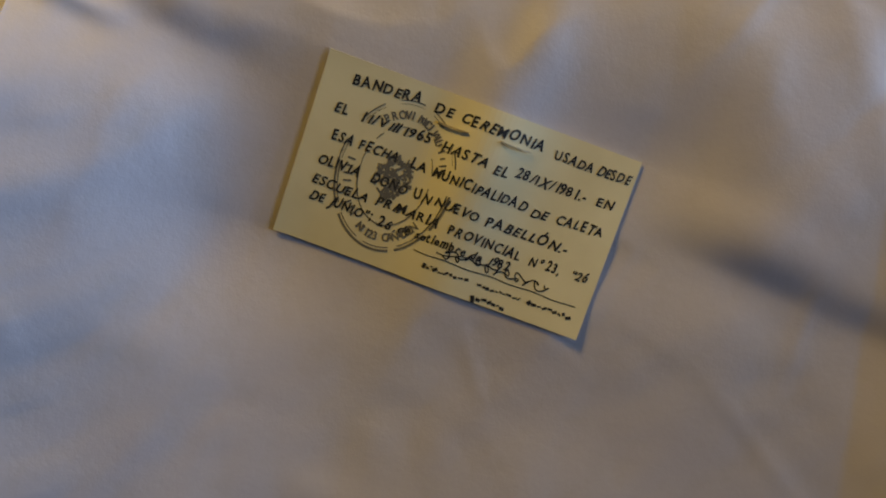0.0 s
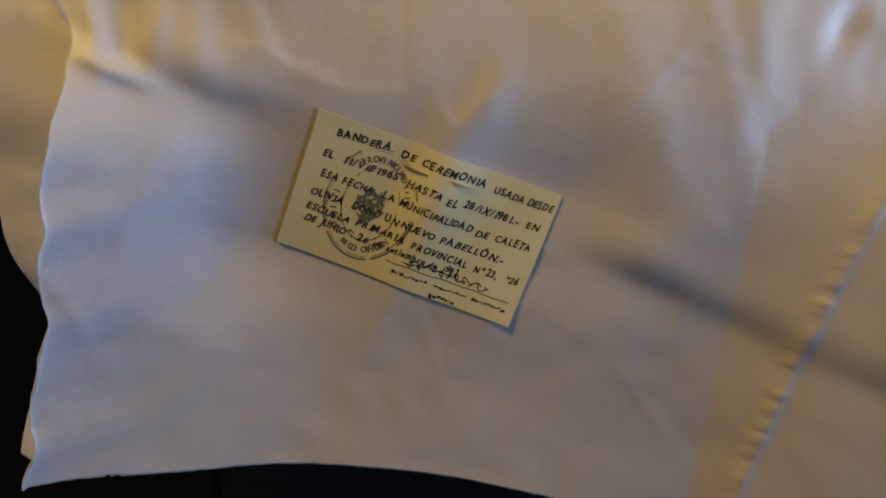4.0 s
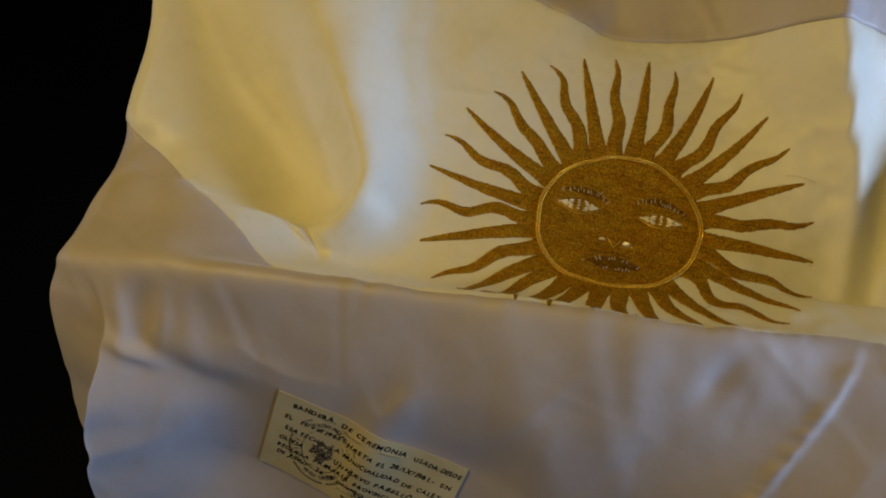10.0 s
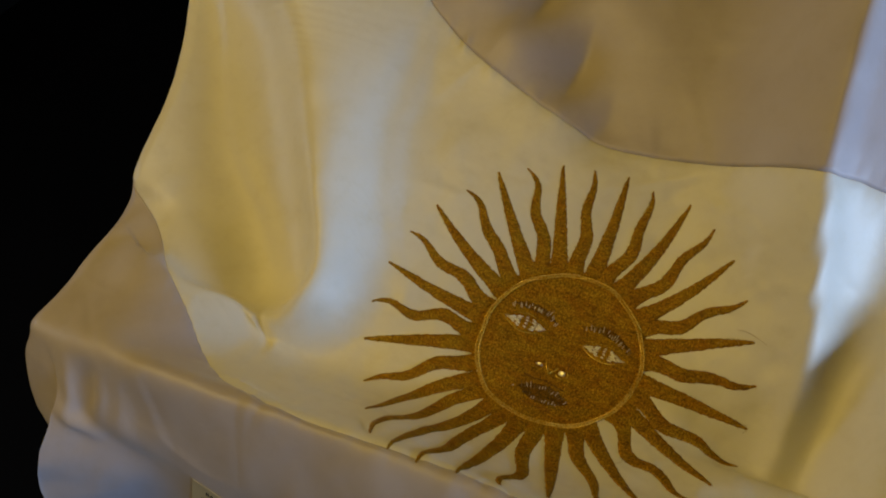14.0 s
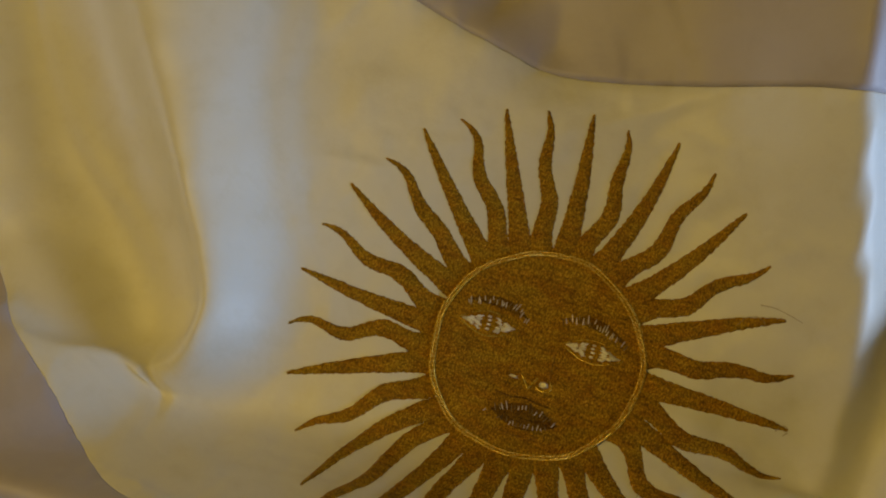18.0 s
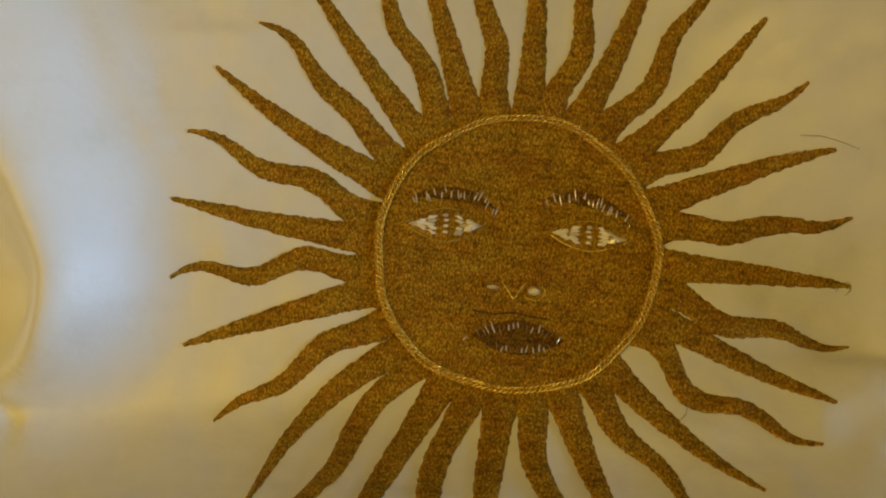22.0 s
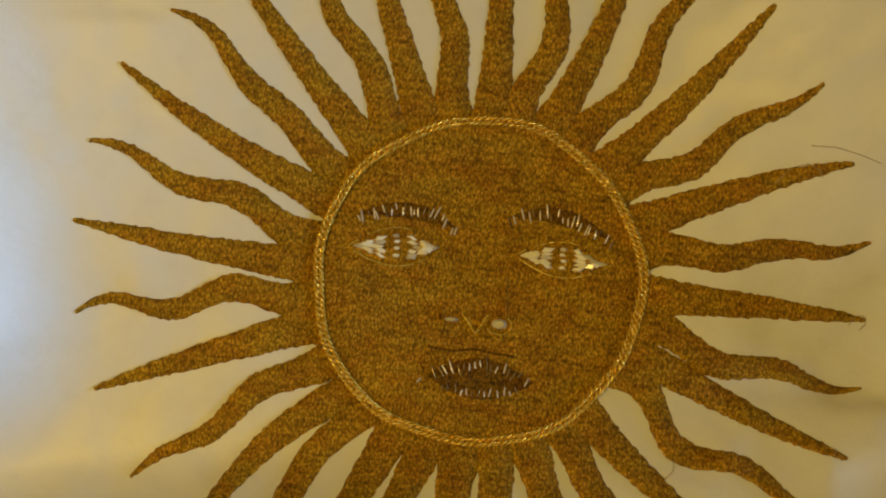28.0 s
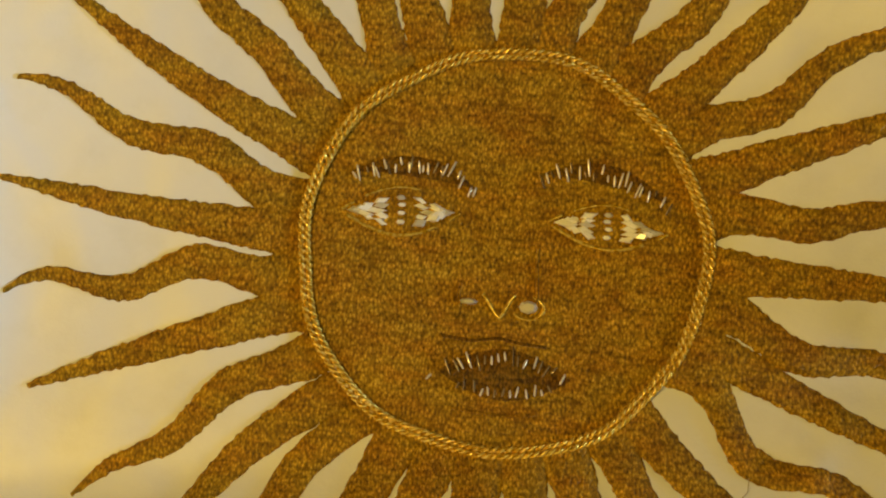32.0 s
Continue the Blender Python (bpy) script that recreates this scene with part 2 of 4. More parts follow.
def curve(u, knots):
    """A smooth line through a few knots."""
    k = np.array(knots, float)
    x, y = k[:, 0], k[:, 1]
    m = np.gradient(y, x)
    i = np.clip(np.searchsorted(x, u) - 1, 0, len(x) - 2)
    hh = x[i + 1] - x[i]
    t = np.clip((u - x[i]) / hh, 0, 1)
    return (2 * t**3 - 3 * t**2 + 1) * y[i] + (t**3 - 2 * t**2 + t) * hh * m[i] + (3 * t**2 - 2 * t**3) * y[i + 1] + (t**3 - t**2) * hh * m[i + 1]


RIM_V = [(-40, 6.2), (-29, 6.6), (-18, 7.6), (-10, 8.6), (0, 9.7), (7, 10.4), (12, 11.6), (28, 13.0)]
RIM_H = [(-40, 6.8), (-29, 7.4), (-20, 8.8), (-10, 8.9), (0, 8.95), (4, 9.0), (7, 8.75), (12, 7.2), (16, 6.5), (28, 6.5)]
HEM_W = [(-40, 14), (-28, 13.2), (-24.9, 12.8), (-20, 12.6), (-15.7, 12.2), (-10, 12.0), (-3, 12.7), (4, 14.5), (12, 17), (28, 18)]


CREST = [(10, -17.5), (13, -16.4), (16.6, -14.7), (20, -16.0), (23, -18.0), (28, -20.2), (34, -21.6), (45, -25), (60, -29)]


def floor_h(u, v):
    h = 0.5 - 1.75 * np.exp(-(((u - 1) / 6.5) ** 2 + ((v - 22) / 5.2) ** 2) / 2)
    # hollow beyond the long fold left of the sun
    x = u - curve(v, CREST)
    h = h + 1.5 * step(-x, 4, 14) - 0.6 * bell(x + 6, 2.5)
    # raised edge right of the sun, the cloth falling away behind it
    y = u - curve(v, [(0, 14.2), (17, 14.0), (25, 13.5), (29, 12.4), (33, 11.3), (40, 10.5), (49, 9.8), (60, 9)])
    tall = curve(v, [(0, 0.0), (16, 0.2), (22, 1.2), (27, 2.2), (33, 4.6), (40, 5.2), (60, 6)])
    h = h + tall * np.where(y < 0, bell(y, 4.6), bell(y, 2.4 + 3.0 * step(v, 28, 36))) - 0.4 * step(y, 0, 1.6) * (1 - step(y, 3, 6)) * step(v, 13, 19)
    # its crest is pressed sharp, with a shallow valley along the sun's side
    sharp = curve(v, [(0, 0.0), (15.5, 0.0), (18, 0.45), (22, 0.9), (30, 1.1), (60, 1.1)])
    h = h + sharp * (np.exp((0.5 - np.sqrt(y**2 + 0.25)) / np.where(y < 0, 1.6, 1.1)) - 0.62 * bell(y, 3.2))
    h = h + 2.6 * step(y, 1.5, 5.5) * step(v, 10, 15) * (1 - 0.95 * step(v, 22, 29)) + 1.2 * step(v, 30, 44)
    # low ground beside the sun's front rays
    h = h - 1.1 * bell(u - 13, 3.5) * (1 - step(v, 20, 24)) - 0.35 * bell(u + 11, 3.0) * (1 - step(v, 15, 19))
    # soft hollow in the stripe behind the sun
    hollow = u + 2.6 + (v - 34) * 0.86
    soft = np.sqrt(hollow**2 + 0.12) - 0.34
    h = h - 2.0 * step(v, 31.5, 37) * np.exp(-soft / np.where(hollow < 0, 2.0, 3.2))
    return h + 0.7 * step(v, 32, 38) * bell(hollow + 4.0, 2.4)


def profiles(u):
    """Columns of (v, h) knots for each u."""
    rv, rh = curve(u, RIM_V), curve(u, RIM_H)
    hem = curve(u, HEM_W)
    wr = rv * DOWN_VH[0] + rh * DOWN_VH[1]
    dr = rv * OUT_VH[0] + rh * OUT_VH[1]
    d2 = -1.5 * step(u, -2, 14)
    left = step(-u, 17, 25)
    knots = [front_vh(hem, 0.2 + 0 * u), front_vh(7 + 0 * u, -0.1 + 0.3 * d2), front_vh(1.5 + 0 * u, 0.5 * d2), front_vh(-4 + 0 * u, d2)]
    for k, q in ((0.45, 0.22), (0.85, 0.66)):
        knots.append(front_vh(-4 + k * (wr + 4), d2 + q * (dr - d2)))
    knots.append((rv, rh))
    wall = step(-u, -2, 5)
    for a, b, p, q, c, e in ((0.4, 0.80, 0.8, 0.78, 1.5, 0.86), (1.0, 0.56, 1.8, 0.50, 4.2, 0.58), (2.6, 0.24, 2.9, 0.22, 7.5, 0.32), (4.6, 0.06, 4.2, 0.05, 10.5, 0.2)):
        a, b = a + wall * (p - a), b + wall * (q - b)
        knots.append((rv + a + left * (c - a), rh * (b + left * (e - b))))
    for v in (16.8, 19.2, 22, 25, 28, 31, 34, 38, 43, 49, 56):
        vv = v + left * max(0, (22 - v) * 0.35)
        knots.append((vv + 0 * u, floor_h(u, vv)))
    knots.append((61 + 0 * u, floor_h(u, 58 + 0 * u) - 4))
    knots.append((62 + 0 * u, floor_h(u, 58 + 0 * u) - 14))
    return np.array(knots)  # knot, (v, h), u


U_LINE = np.linspace(-38, 26, 385)
A_LINE = np.linspace(-46, 50, 577)


def lay_out():
    kn = profiles(U_LINE)
    pts = []
    n = len(kn)
    for i in range(n - 1):
        p0, p1, p2, p3 = kn[max(i - 1, 0)], kn[i], kn[i + 1], kn[min(i + 2, n - 1)]
        d0 = np.maximum(np.linalg.norm(p1 - p0, axis=0), 1e-3) ** 0.5
        d1 = np.maximum(np.linalg.norm(p2 - p1, axis=0), 1e-3) ** 0.5
        d2 = np.maximum(np.linalg.norm(p3 - p2, axis=0), 1e-3) ** 0.5
        m1 = (p2 - p1) if i == 0 else d1 * ((p1 - p0) / d0 - (p2 - p0) / (d0 + d1) + (p2 - p1) / d1)
        m2 = (p2 - p1) if i == n - 2 else d1 * ((p2 - p1) / d1 - (p3 - p1) / (d1 + d2) + (p3 - p2) / d2)
        for t in np.linspace(0, 1, 24, endpoint=i == n - 2):
            pts.append((2 * t**3 - 3 * t**2 + 1) * p1 + (t**3 - 2 * t**2 + t) * m1 + (3 * t**2 - 2 * t**3) * p2 + (t**3 - t**2) * m2)
    pts = np.array(pts)
    length = np.vstack([np.zeros(len(U_LINE)), np.cumsum(np.linalg.norm(np.diff(pts, axis=0), axis=1), axis=0)])
    rim, hem, end = [], [], []
    V, H = (np.zeros((len(U_LINE), len(A_LINE))) for _ in range(2))
    for c in range(len(U_LINE)):
        after = int(0.5 * len(pts))
        k = after + np.argmin(np.abs(pts[after:, 0, c] - 19.2))
        a = length[:, c] - length[k, c]
        V[c], H[c] = np.interp(A_LINE, a, pts[:, 0, c]), np.interp(A_LINE, a, pts[:, 1, c])
        rim.append(a[24 * 6]), hem.append(a[0]), end.append(a[-1])
    # the cloth turns softly over the rim
    soft = np.exp(-0.5 * (np.arange(-12, 13) / 4.5) ** 2)
    close = bell(A_LINE[None, :] - np.array(rim)[:, None], 2.2)
    for grid in (V, H):
        wide = np.pad(grid, ((0, 0), (12, 12)), "edge")
        grid += close * (sum(k * wide[:, i : i + len(A_LINE)] for i, k in enumerate(soft / soft.sum())) - grid)
    return V, H, np.array(rim), np.array(hem), np.array(end)


V_GRID, H_GRID, A_RIM, A_HEM, A_END = lay_out()
UU, AA = np.meshgrid(U_LINE, A_LINE, indexing="ij")
RIMS = A_RIM[:, None]
ON_FRONT = step(RIMS - AA, -0.5, 2.5)


def noisy(x, y, scale, seed, octaves=2):
    """Smooth value noise on the sheet."""
    total, amp = 0.0, 1.0
    for o in range(octaves):
        rng = np.random.RandomState(seed + o)
        table = rng.rand(64, 64) * 2 - 1
        p, q = np.abs(x + 500) / scale * 2**o, np.abs(y + 500) / scale * 2**o
        i, j = p.astype(int), q.astype(int)
        f, g = p - i, q - j
        f, g = f * f * (3 - 2 * f), g * g * (3 - 2 * g)
        t = lambda a, b: table[a % 64, b % 64]  # noqa: E731
        total = total + amp * ((t(i, j) * (1 - f) + t(i + 1, j) * f) * (1 - g) + (t(i, j + 1) * (1 - f) + t(i + 1, j + 1) * f) * g)
        amp *= 0.5
    return total


def bow(u, w):
    """How far the hanging part stands forward at its sides, hollow between them."""
    return step(w, -9.5, -2) * (2.8 * np.clip((-u - 14) / 11, 0, 1.1) ** 1.8 + 0.22 * np.clip(u - 4.0, 0, 8) + 0.12 * np.clip(u - 12, 0, 16))


CARD_W, CARD_H, CARD_OUT = 11.12, 6.46, -0.22


def card_axes(u, w):
    """Along and down the card, from 0 to 1 between its edges."""
    return ((u + 10.7) * 0.968 + (w + 0.6) * 0.25) / 11.1 + 0.5, ((w + 0.6) * 0.968 - (u + 10.7) * 0.25) / 6.5 + 0.5


def card_bend(x, y):
    """Height of the card's surface at centimetres from its top left corner: wrung, bulging between the staples and curling at its ends."""
    wrung = 0.30 * (2 * x / CARD_W - 1) * (2 * y / CARD_H - 1)
    return wrung + 0.42 * bell(x - 6.0, 1.5) * (0.35 + 0.65 * bell(y - 1.6, 3.2)) + 0.10 * (1 - np.minimum(x, 1.5) / 1.5) ** 2 * bell(y - CARD_H, 3) - 0.10 * bell(x - 4.3, 0.9) * bell(y - 1.8, 3.0)


# the long fold left of the sun: it runs down from the back and bends round the foot of the hollow beside it
FOLD = [(-29, 60), (-25, 45), (-21.6, 34), (-20.2, 28), (-18.2, 23.2), (-16.2, 20), (-15.0, 17.3), (-15.5, 15), (-17.1, 13.4), (-19.3, 12.4), (-21.8, 12.2), (-24.0, 13.2)]


# the two seams between the stripes
LOW_SEAM = [(-38, 2.0), (-28.8, -1.7), (-25.2, -3.8), (-22.4, -7.7), (-17.5, -12.9), (-14.5, -14.6), (-11.5, -15.4), (-5, -15.3), (0, -14.6), (6, -13.95), (8, -13.5), (10, -12.3), (12, -11.3), (14, -10.7), (26, -9.5)]
HIGH_SEAM = [(-38, 38), (-30, 30), (-19, 20.6), (-14.6, 17.8), (-8.2, 15.3), (-3.1, 14.0), (4.8, 14.3), (11.2, 14.9), (26, 15.5)]


def fold_rise():
    """The fold's height over the sheet and the distance to its crest."""
    knots = np.array(FOLD, float)
    n = np.arange(len(knots))
    t = np.linspace(0, len(knots) - 1, 150)
    path = np.stack([curve(t, np.stack([n, knots[:, k]], 1)) for k in (0, 1)], 1)
    tang = np.gradient(path, axis=0)
    best, side, where = np.full(UU.shape, 1e9), np.zeros(UU.shape), np.zeros(UU.shape)
    for p, d, at in zip(path, tang / np.linalg.norm(tang, axis=1, keepdims=True), t):
        du, dv = UU - p[0], V_GRID - p[1]
        far = np.hypot(du, dv)
        near = far < best
        best = np.where(near, far, best)
        side = np.where(near, du * d[1] - dv * d[0], side)
        where = np.where(near, at, where)
    tall = 3.0 - 0.9 * step(where, 6.4, 8.0) - 1.1 * step(where, 8.0, 11.0)
    outer = 3.6 - 1.7 * step(where, 3.6, 6.0) + 0.7 * step(where, 7.0, 8.5)
    inner = 1.7 - 0.5 * step(where, 5.0, 7.0)
    return tall * np.where(side > 0, bell(best, inner), bell(best, outer)), best


def folds():
    """Rise of the cloth off its plain shape: creases, puckers and soft wrinkles."""
    w = V_GRID * DOWN_VH[0] + H_GRID * DOWN_VH[1]
    u = UU
    front = ON_FRONT
    rise = 0.10 * noisy(u, AA, 6.0, 3) + 0.05 * noisy(u, AA, 2.2, 11)
    # long crease down across the front
    line = -5.5 + 0.315 * (u + 23)
    y = w - line - 0.25 * noisy(u, AA * 0, 5.0, 5)
    deep = front * step(u, -25, -20) * (1 - 0.45 * step(u, -3, 4))
    rise = rise + deep * (-0.36 * np.where(y < 0, bell(y, 0.9), bell(y, 1.8)) + 0.22 * bell(y + 1.8, 1.2))
    # ridge pulled up over the card's staples
    x = u + 8.6 + 0.10 * w
    rise = rise + front * 0.22 * bell(x, 0.9) * bell(w + 5.6, 2.4)
    # soft pleats hanging off the rim
    for at, deep_, wide, lean_ in ((-20.5, 0.18, 0.8, 0.35), (-18.6, 0.12, 0.5, 0.5), (-1.5, 0.12, 1.2, 0.3), (1.8, 0.16, 0.7, 0.35), (4.4, 0.32, 1.1, 0.1)):
        lean = at + lean_ * (w + 11)
        fall = 0.32 * front * step(-w, 2.5, 7.5)
        rise = rise - fall * deep_ * bell(u - lean, wide) + fall * 0.8 * deep_ * bell(u - lean + 1.5 * wide, wide)
    rise = rise - front * 0.22 * bell(u - 7.0 + 0.4 * (w + 11), 0.8) * bell(w + 10.6, 1.6)
    # puckered seam on the right
    x = u - curve(w, [(-14, 13.8), (-12, 13.0), (-9.1, 11.7), (-7, 10.6), (-3, 8.9), (0.8, 7.75), (4.1, 7.14), (12, 5.8), (20, 5)])
    puck = 0.11 * noisy(u * 0, w, 0.42, 8) * bell(x + 0.15, 0.32)
    rise = rise + front * (0.14 * np.where(x < 0, bell(x, 0.5), bell(x, 0.3)) + 0.11 * np.log1p(np.exp(np.minimum(x + 2.4, 6) * 1.2)) / 1.2 - 0.04 * step(x, 0.1, 0.6) * (1 - step(x, 4, 9)) + 0.12 * step(x, -4.5, -0.2) + puck)
    # the left edge of the hanging part turns back
    rise = rise + front * 0.05 * noisy(u, w, 1.8, 31) * step(-u, 21, 26)
    # knot of folds at the top of that edge
    rise = rise + front * (0.22 * bell(u + 25.2 - 0.2 * (w + 8), 0.6) + 0.14 * bell(u + 22.4, 0.7)) * bell(w + 8.0, 1.8)
    rise = rise - front * 0.2 * bell(u + 23.6, 0.9) * bell(w + 7.3, 2.0)
    rise = rise + front * 0.4 * bell(w + 5.9 - 0.25 * (u + 24), 0.45) * bell(u + 24.0, 1.6)
    top = 1 - front
    long_fold, far = fold_rise()
    # a nick in the foot of the hollow
    rise = rise - top * 0.5 * bell(u + 17.3 + 0.5 * (V_GRID - 12.6), 0.45) * bell(V_GRID - 12.4, 1.3)
    rise = rise + top * 0.35 * bell(u + 31 - 0.5 * (V_GRID - 10), 1.1) * bell(V_GRID - 14, 4)
    # long soft folds beside the crest
    ridge = u - curve(V_GRID, CREST)
    for at, tall, wide in ((3.0, 0.06, 0.8), (5.2, 0.08, 0.6), (-4.6, 0.14, 0.6)):
        rise = rise + top * tall * bell(ridge - at - 0.3 * noisy(u * 0, V_GRID, 4.0, 61), wide) * step(V_GRID, 15, 21)
    # sharp little creases, laid at random
    rng = random.Random(5)
    for _ in range(64):
        cu, ca, ct, cl = rng.uniform(-27, 20), rng.uniform(-38, 30), rng.uniform(-1.9, 1.9), rng.uniform(1.2, 4.5)
        along = (u - cu) * math.sin(ct) + (AA - ca) * math.cos(ct)
        across = (u - cu) * math.cos(ct) - (AA - ca) * math.sin(ct) + 0.008 * along**2
        rise = rise + (1 - 0.45 * front) * rng.choice((-0.06, 0.05, 0.07)) * bell(across, 0.34) * bell(along, cl) * (1 - bell(far, 3.0))
    # flat under the sun's stitching
    calm = np.exp(-(((u - 0.5) / 11) ** 2 + (AA / 11) ** 2) ** 2)
    rise = rise * (1 - 0.75 * calm)
    ring = np.hypot(u - 0.4, AA)
    rise = rise + ((0.04 + 0.04 * step(u, -3, 4)) * noisy(u, AA, 1.4, 51) + 0.012 * noisy(u, AA, 0.6, 57)) * step(ring, 5, 9) * (1 - step(ring, 13, 16))
    rise = rise + (1 - front) * long_fold
    # the seams pull the cloth into small puckers
    for seam, pull in ((HIGH_SEAM, 0.11), (LOW_SEAM, 0.08)):
        off = AA - curve(u, seam)
        rise = rise + pull * noisy(u, AA * 0.25, 0.9, 71) * bell(off, 0.9) - 0.06 * bell(off, 0.25)
    # the cloth lies close behind the card
    along, down = card_axes(u, w)
    bed = front * (1 - step(np.abs(along - 0.5), 0.5, 1.05)) * (1 - step(np.abs(down - 0.5), 0.5, 1.35))
    out = V_GRID * OUT_VH[0] + H_GRID * OUT_VH[1]
    behind = CARD_OUT - 0.10 + card_bend(CARD_W * np.clip(along, 0, 1), CARD_H * np.clip(down, 0, 1)) - out
    rise = rise + front * bow(u, w)
    return rise + bed * np.minimum(behind - rise, 0.0)


def sheet():
    dv, dh = np.gradient(V_GRID, axis=1), np.gradient(H_GRID, axis=1)
    size = np.hypot(dv, dh) + 1e-9
    nv, nh = -dh / size, dv / size
    rise = folds()
    q = np.maximum(0, -25.8 - UU)
    # front: the edge turns under and a second layer shows behind it; top: the cloth rolls over the side
    w = V_GRID * DOWN_VH[0] + H_GRID * DOWN_VH[1]
    puck = 0.28 * noisy(AA, UU * 0, 2.1, 21, 3) * (1 - step(q, 2.5, 5))
    edge_u = 1.3 * step(w, -9, -3) + curve(w, [(-20, -25.3), (-11, -25.3), (-9.6, -25.2), (-6, -25.7), (-2, -26.4), (4, -27.0), (8.6, -27.6), (12, -28.0), (18, -28.0)])
    back_u = 2.0 * step(w, -9, -3) + curve(w, [(-20, -29.4), (-11, -29.4), (-9, -30.2), (-5, -31.2), (-1.7, -31.4), (3, -31.0), (6.0, -29.3), (7.2, -29.2), (10, -30.2), (14, -31.0), (18, -31.0)])
    turn = np.interp(q, [0, 0.8, 1.4, 2.2, 4.6, 6.0, 7.0, 14], [0, 0.03, 0.0, -0.08, 0.92, 1.0, 0.85, -0.4])
    fd = np.interp(q, [0, 0.8, 1.4, 2.2, 4.6, 6.0, 7.0, 14], [0, -0.15, -0.8, -2.2, -3.8, -4.5, -5.5, -8.0])
    tu = np.interp(q, [0, 3.4, 4.4, 5.2, 7.0, 14], [0, 3.4, 4.1, 4.3, 3.6, 0.0])
    td = np.interp(q, [0, 3.0, 4.0, 5.0, 7.0, 14], [0, -0.1, -0.5, -1.3, -3.2, -7.5])
    f = step(RIMS - AA, 0.0, 4.0)
    edge = step(-UU, 18, 25.8)
    uf = np.where(q > 0, edge_u + turn * (back_u - edge_u), UU + edge * (edge_u + 25.8)) + edge * puck
    ut = np.where(q > 0, -25.8 - tu, UU) + edge * curve(V_GRID, [(0, 0), (7.5, 0), (12, -1.7), (18.6, -3.4), (27, -5.3), (35, -9.0), (45, -15.5), (60, -24)])
    u = f * uf + (1 - f) * ut
    low = step(RIMS - AA, 1.0, 9.0)
    push = low * fd + (1 - low) * td
    v, h = V_GRID + nv * (rise + push), H_GRID + nh * (rise + push)
    return place(u, v, h)


SHEET = sheet()
du, da = np.gradient(SHEET, axis=0), np.gradient(SHEET, axis=1)
NORMALS = np.cross(du, da)
NORMALS /= np.linalg.norm(NORMALS, axis=2, keepdims=True) + 1e-12


def on_sheet(u, a, lift=0.0):
    """Places on the cloth for arrays of u and a (centimetres), lifted off it along its normal."""
    u, a = np.asarray(u, float), np.asarray(a, float)
    p = np.clip((u - U_LINE[0]) / (U_LINE[1] - U_LINE[0]), 0, len(U_LINE) - 1.001)
    q = np.clip((a - A_LINE[0]) / (A_LINE[1] - A_LINE[0]), 0, len(A_LINE) - 1.001)
    i, j = p.astype(int), q.astype(int)
    f, g = (p - i)[..., None], (q - j)[..., None]

    def mix(t):
        return (t[i, j] * (1 - f) + t[i + 1, j] * f) * (1 - g) + (t[i, j + 1] * (1 - f) + t[i + 1, j + 1] * f) * g

    return mix(SHEET) + 0.01 * np.asarray(lift)[..., None] * mix(NORMALS)


# ---- the flag ----
flag = tagged(new("flag"), "old ceremonial flag with an embroidered gold sun, draped over a stand", "flag")


def stripe(name, low, high, rows, mat, label):
    us = np.linspace(-31.6, 26, 385)
    lo, hi = low(us), high(us)
    t = np.linspace(0, 1, rows)
    a = lo[:, None] + (hi - lo)[:, None] * t
    u = np.repeat(us[:, None], rows, 1)
    pts = on_sheet(u, a).reshape(-1, 3)
    ob = mesh_object(name, pts, grid_faces(len(us), rows), mat, flag)
    solid = ob.modifiers.new("thickness", "SOLIDIFY")
    solid.thickness, solid.offset = 0.0007, -1
    return tagged(ob, label)


def at_u(values):
    return lambda us: np.interp(us, U_LINE, values)


low_seam = lambda us: curve(us, LOW_SEAM)  # noqa: E731
high_seam = lambda us: curve(us, HIGH_SEAM)  # noqa: E731
stripe("lower_stripe", at_u(A_HEM + 0.02), low_seam, 240, FADED_SATIN, "faded celeste satin hanging over the front")
stripe("middle_stripe", low_seam, high_seam, 280, WHITE_SATIN, "yellowed white satin round the sun")
stripe("upper_stripe", high_seam, at_u(A_END - 0.05), 120, FADED_SATIN, "faded celeste satin at the back")

# the embroidered sun
SUN_U, SUN_A, DISC = 0.50, 0.03, 5.05


def sun_disc():
    rings, spokes = 26, 96
    verts, faces = [], []
    r = DISC * np.linspace(0, 1, rings + 1)[1:]
    t = np.linspace(0, 2 * np.pi, spokes, endpoint=False)
    rr, tt = np.meshgrid(r, t, indexing="ij")
    x, y = rr * np.cos(tt), rr * np.sin(tt)
    lift = 0.10 * (1 - (rr / DISC) ** 16) + 0.03
    pts = on_sheet(SUN_U + x, SUN_A + y, lift).reshape(-1, 3)
    verts = [on_sheet(np.array([SUN_U]), np.array([SUN_A]), np.array([0.13]))[0], *pts]
    for s in range(spokes):
        faces.append((0, 1 + s, 1 + (s + 1) % spokes))
        for k in range(rings - 1):
            a, b = 1 + k * spokes + s, 1 + k * spokes + (s + 1) % spokes
            faces.append((a, a + spokes, b + spokes, b))
    return tagged(mesh_object("embroidered_sun", verts, faces, GOLD_THREAD, flag), "padded disc of brown gold thread embroidery")


sun = sun_disc()


# where each ray's tip and root lie, in degrees off an even spacing, and how far its tip reaches
RAY_TURN = [-0.0, -1.4, -2.0, -4.6, -4.0, -4.8, -4.7, -3.3, -2.2, -1.2, -0.3, -1.1, -0.0, -3.6, -1.8, -0.5, 2.6, 2.2, -0.2, -3.7, -8.7, -13.9, -9.8, -1.4, 1.4, 1.7, 3.5, 3.6, 3.8, 2.7, 2.6, 0.3]
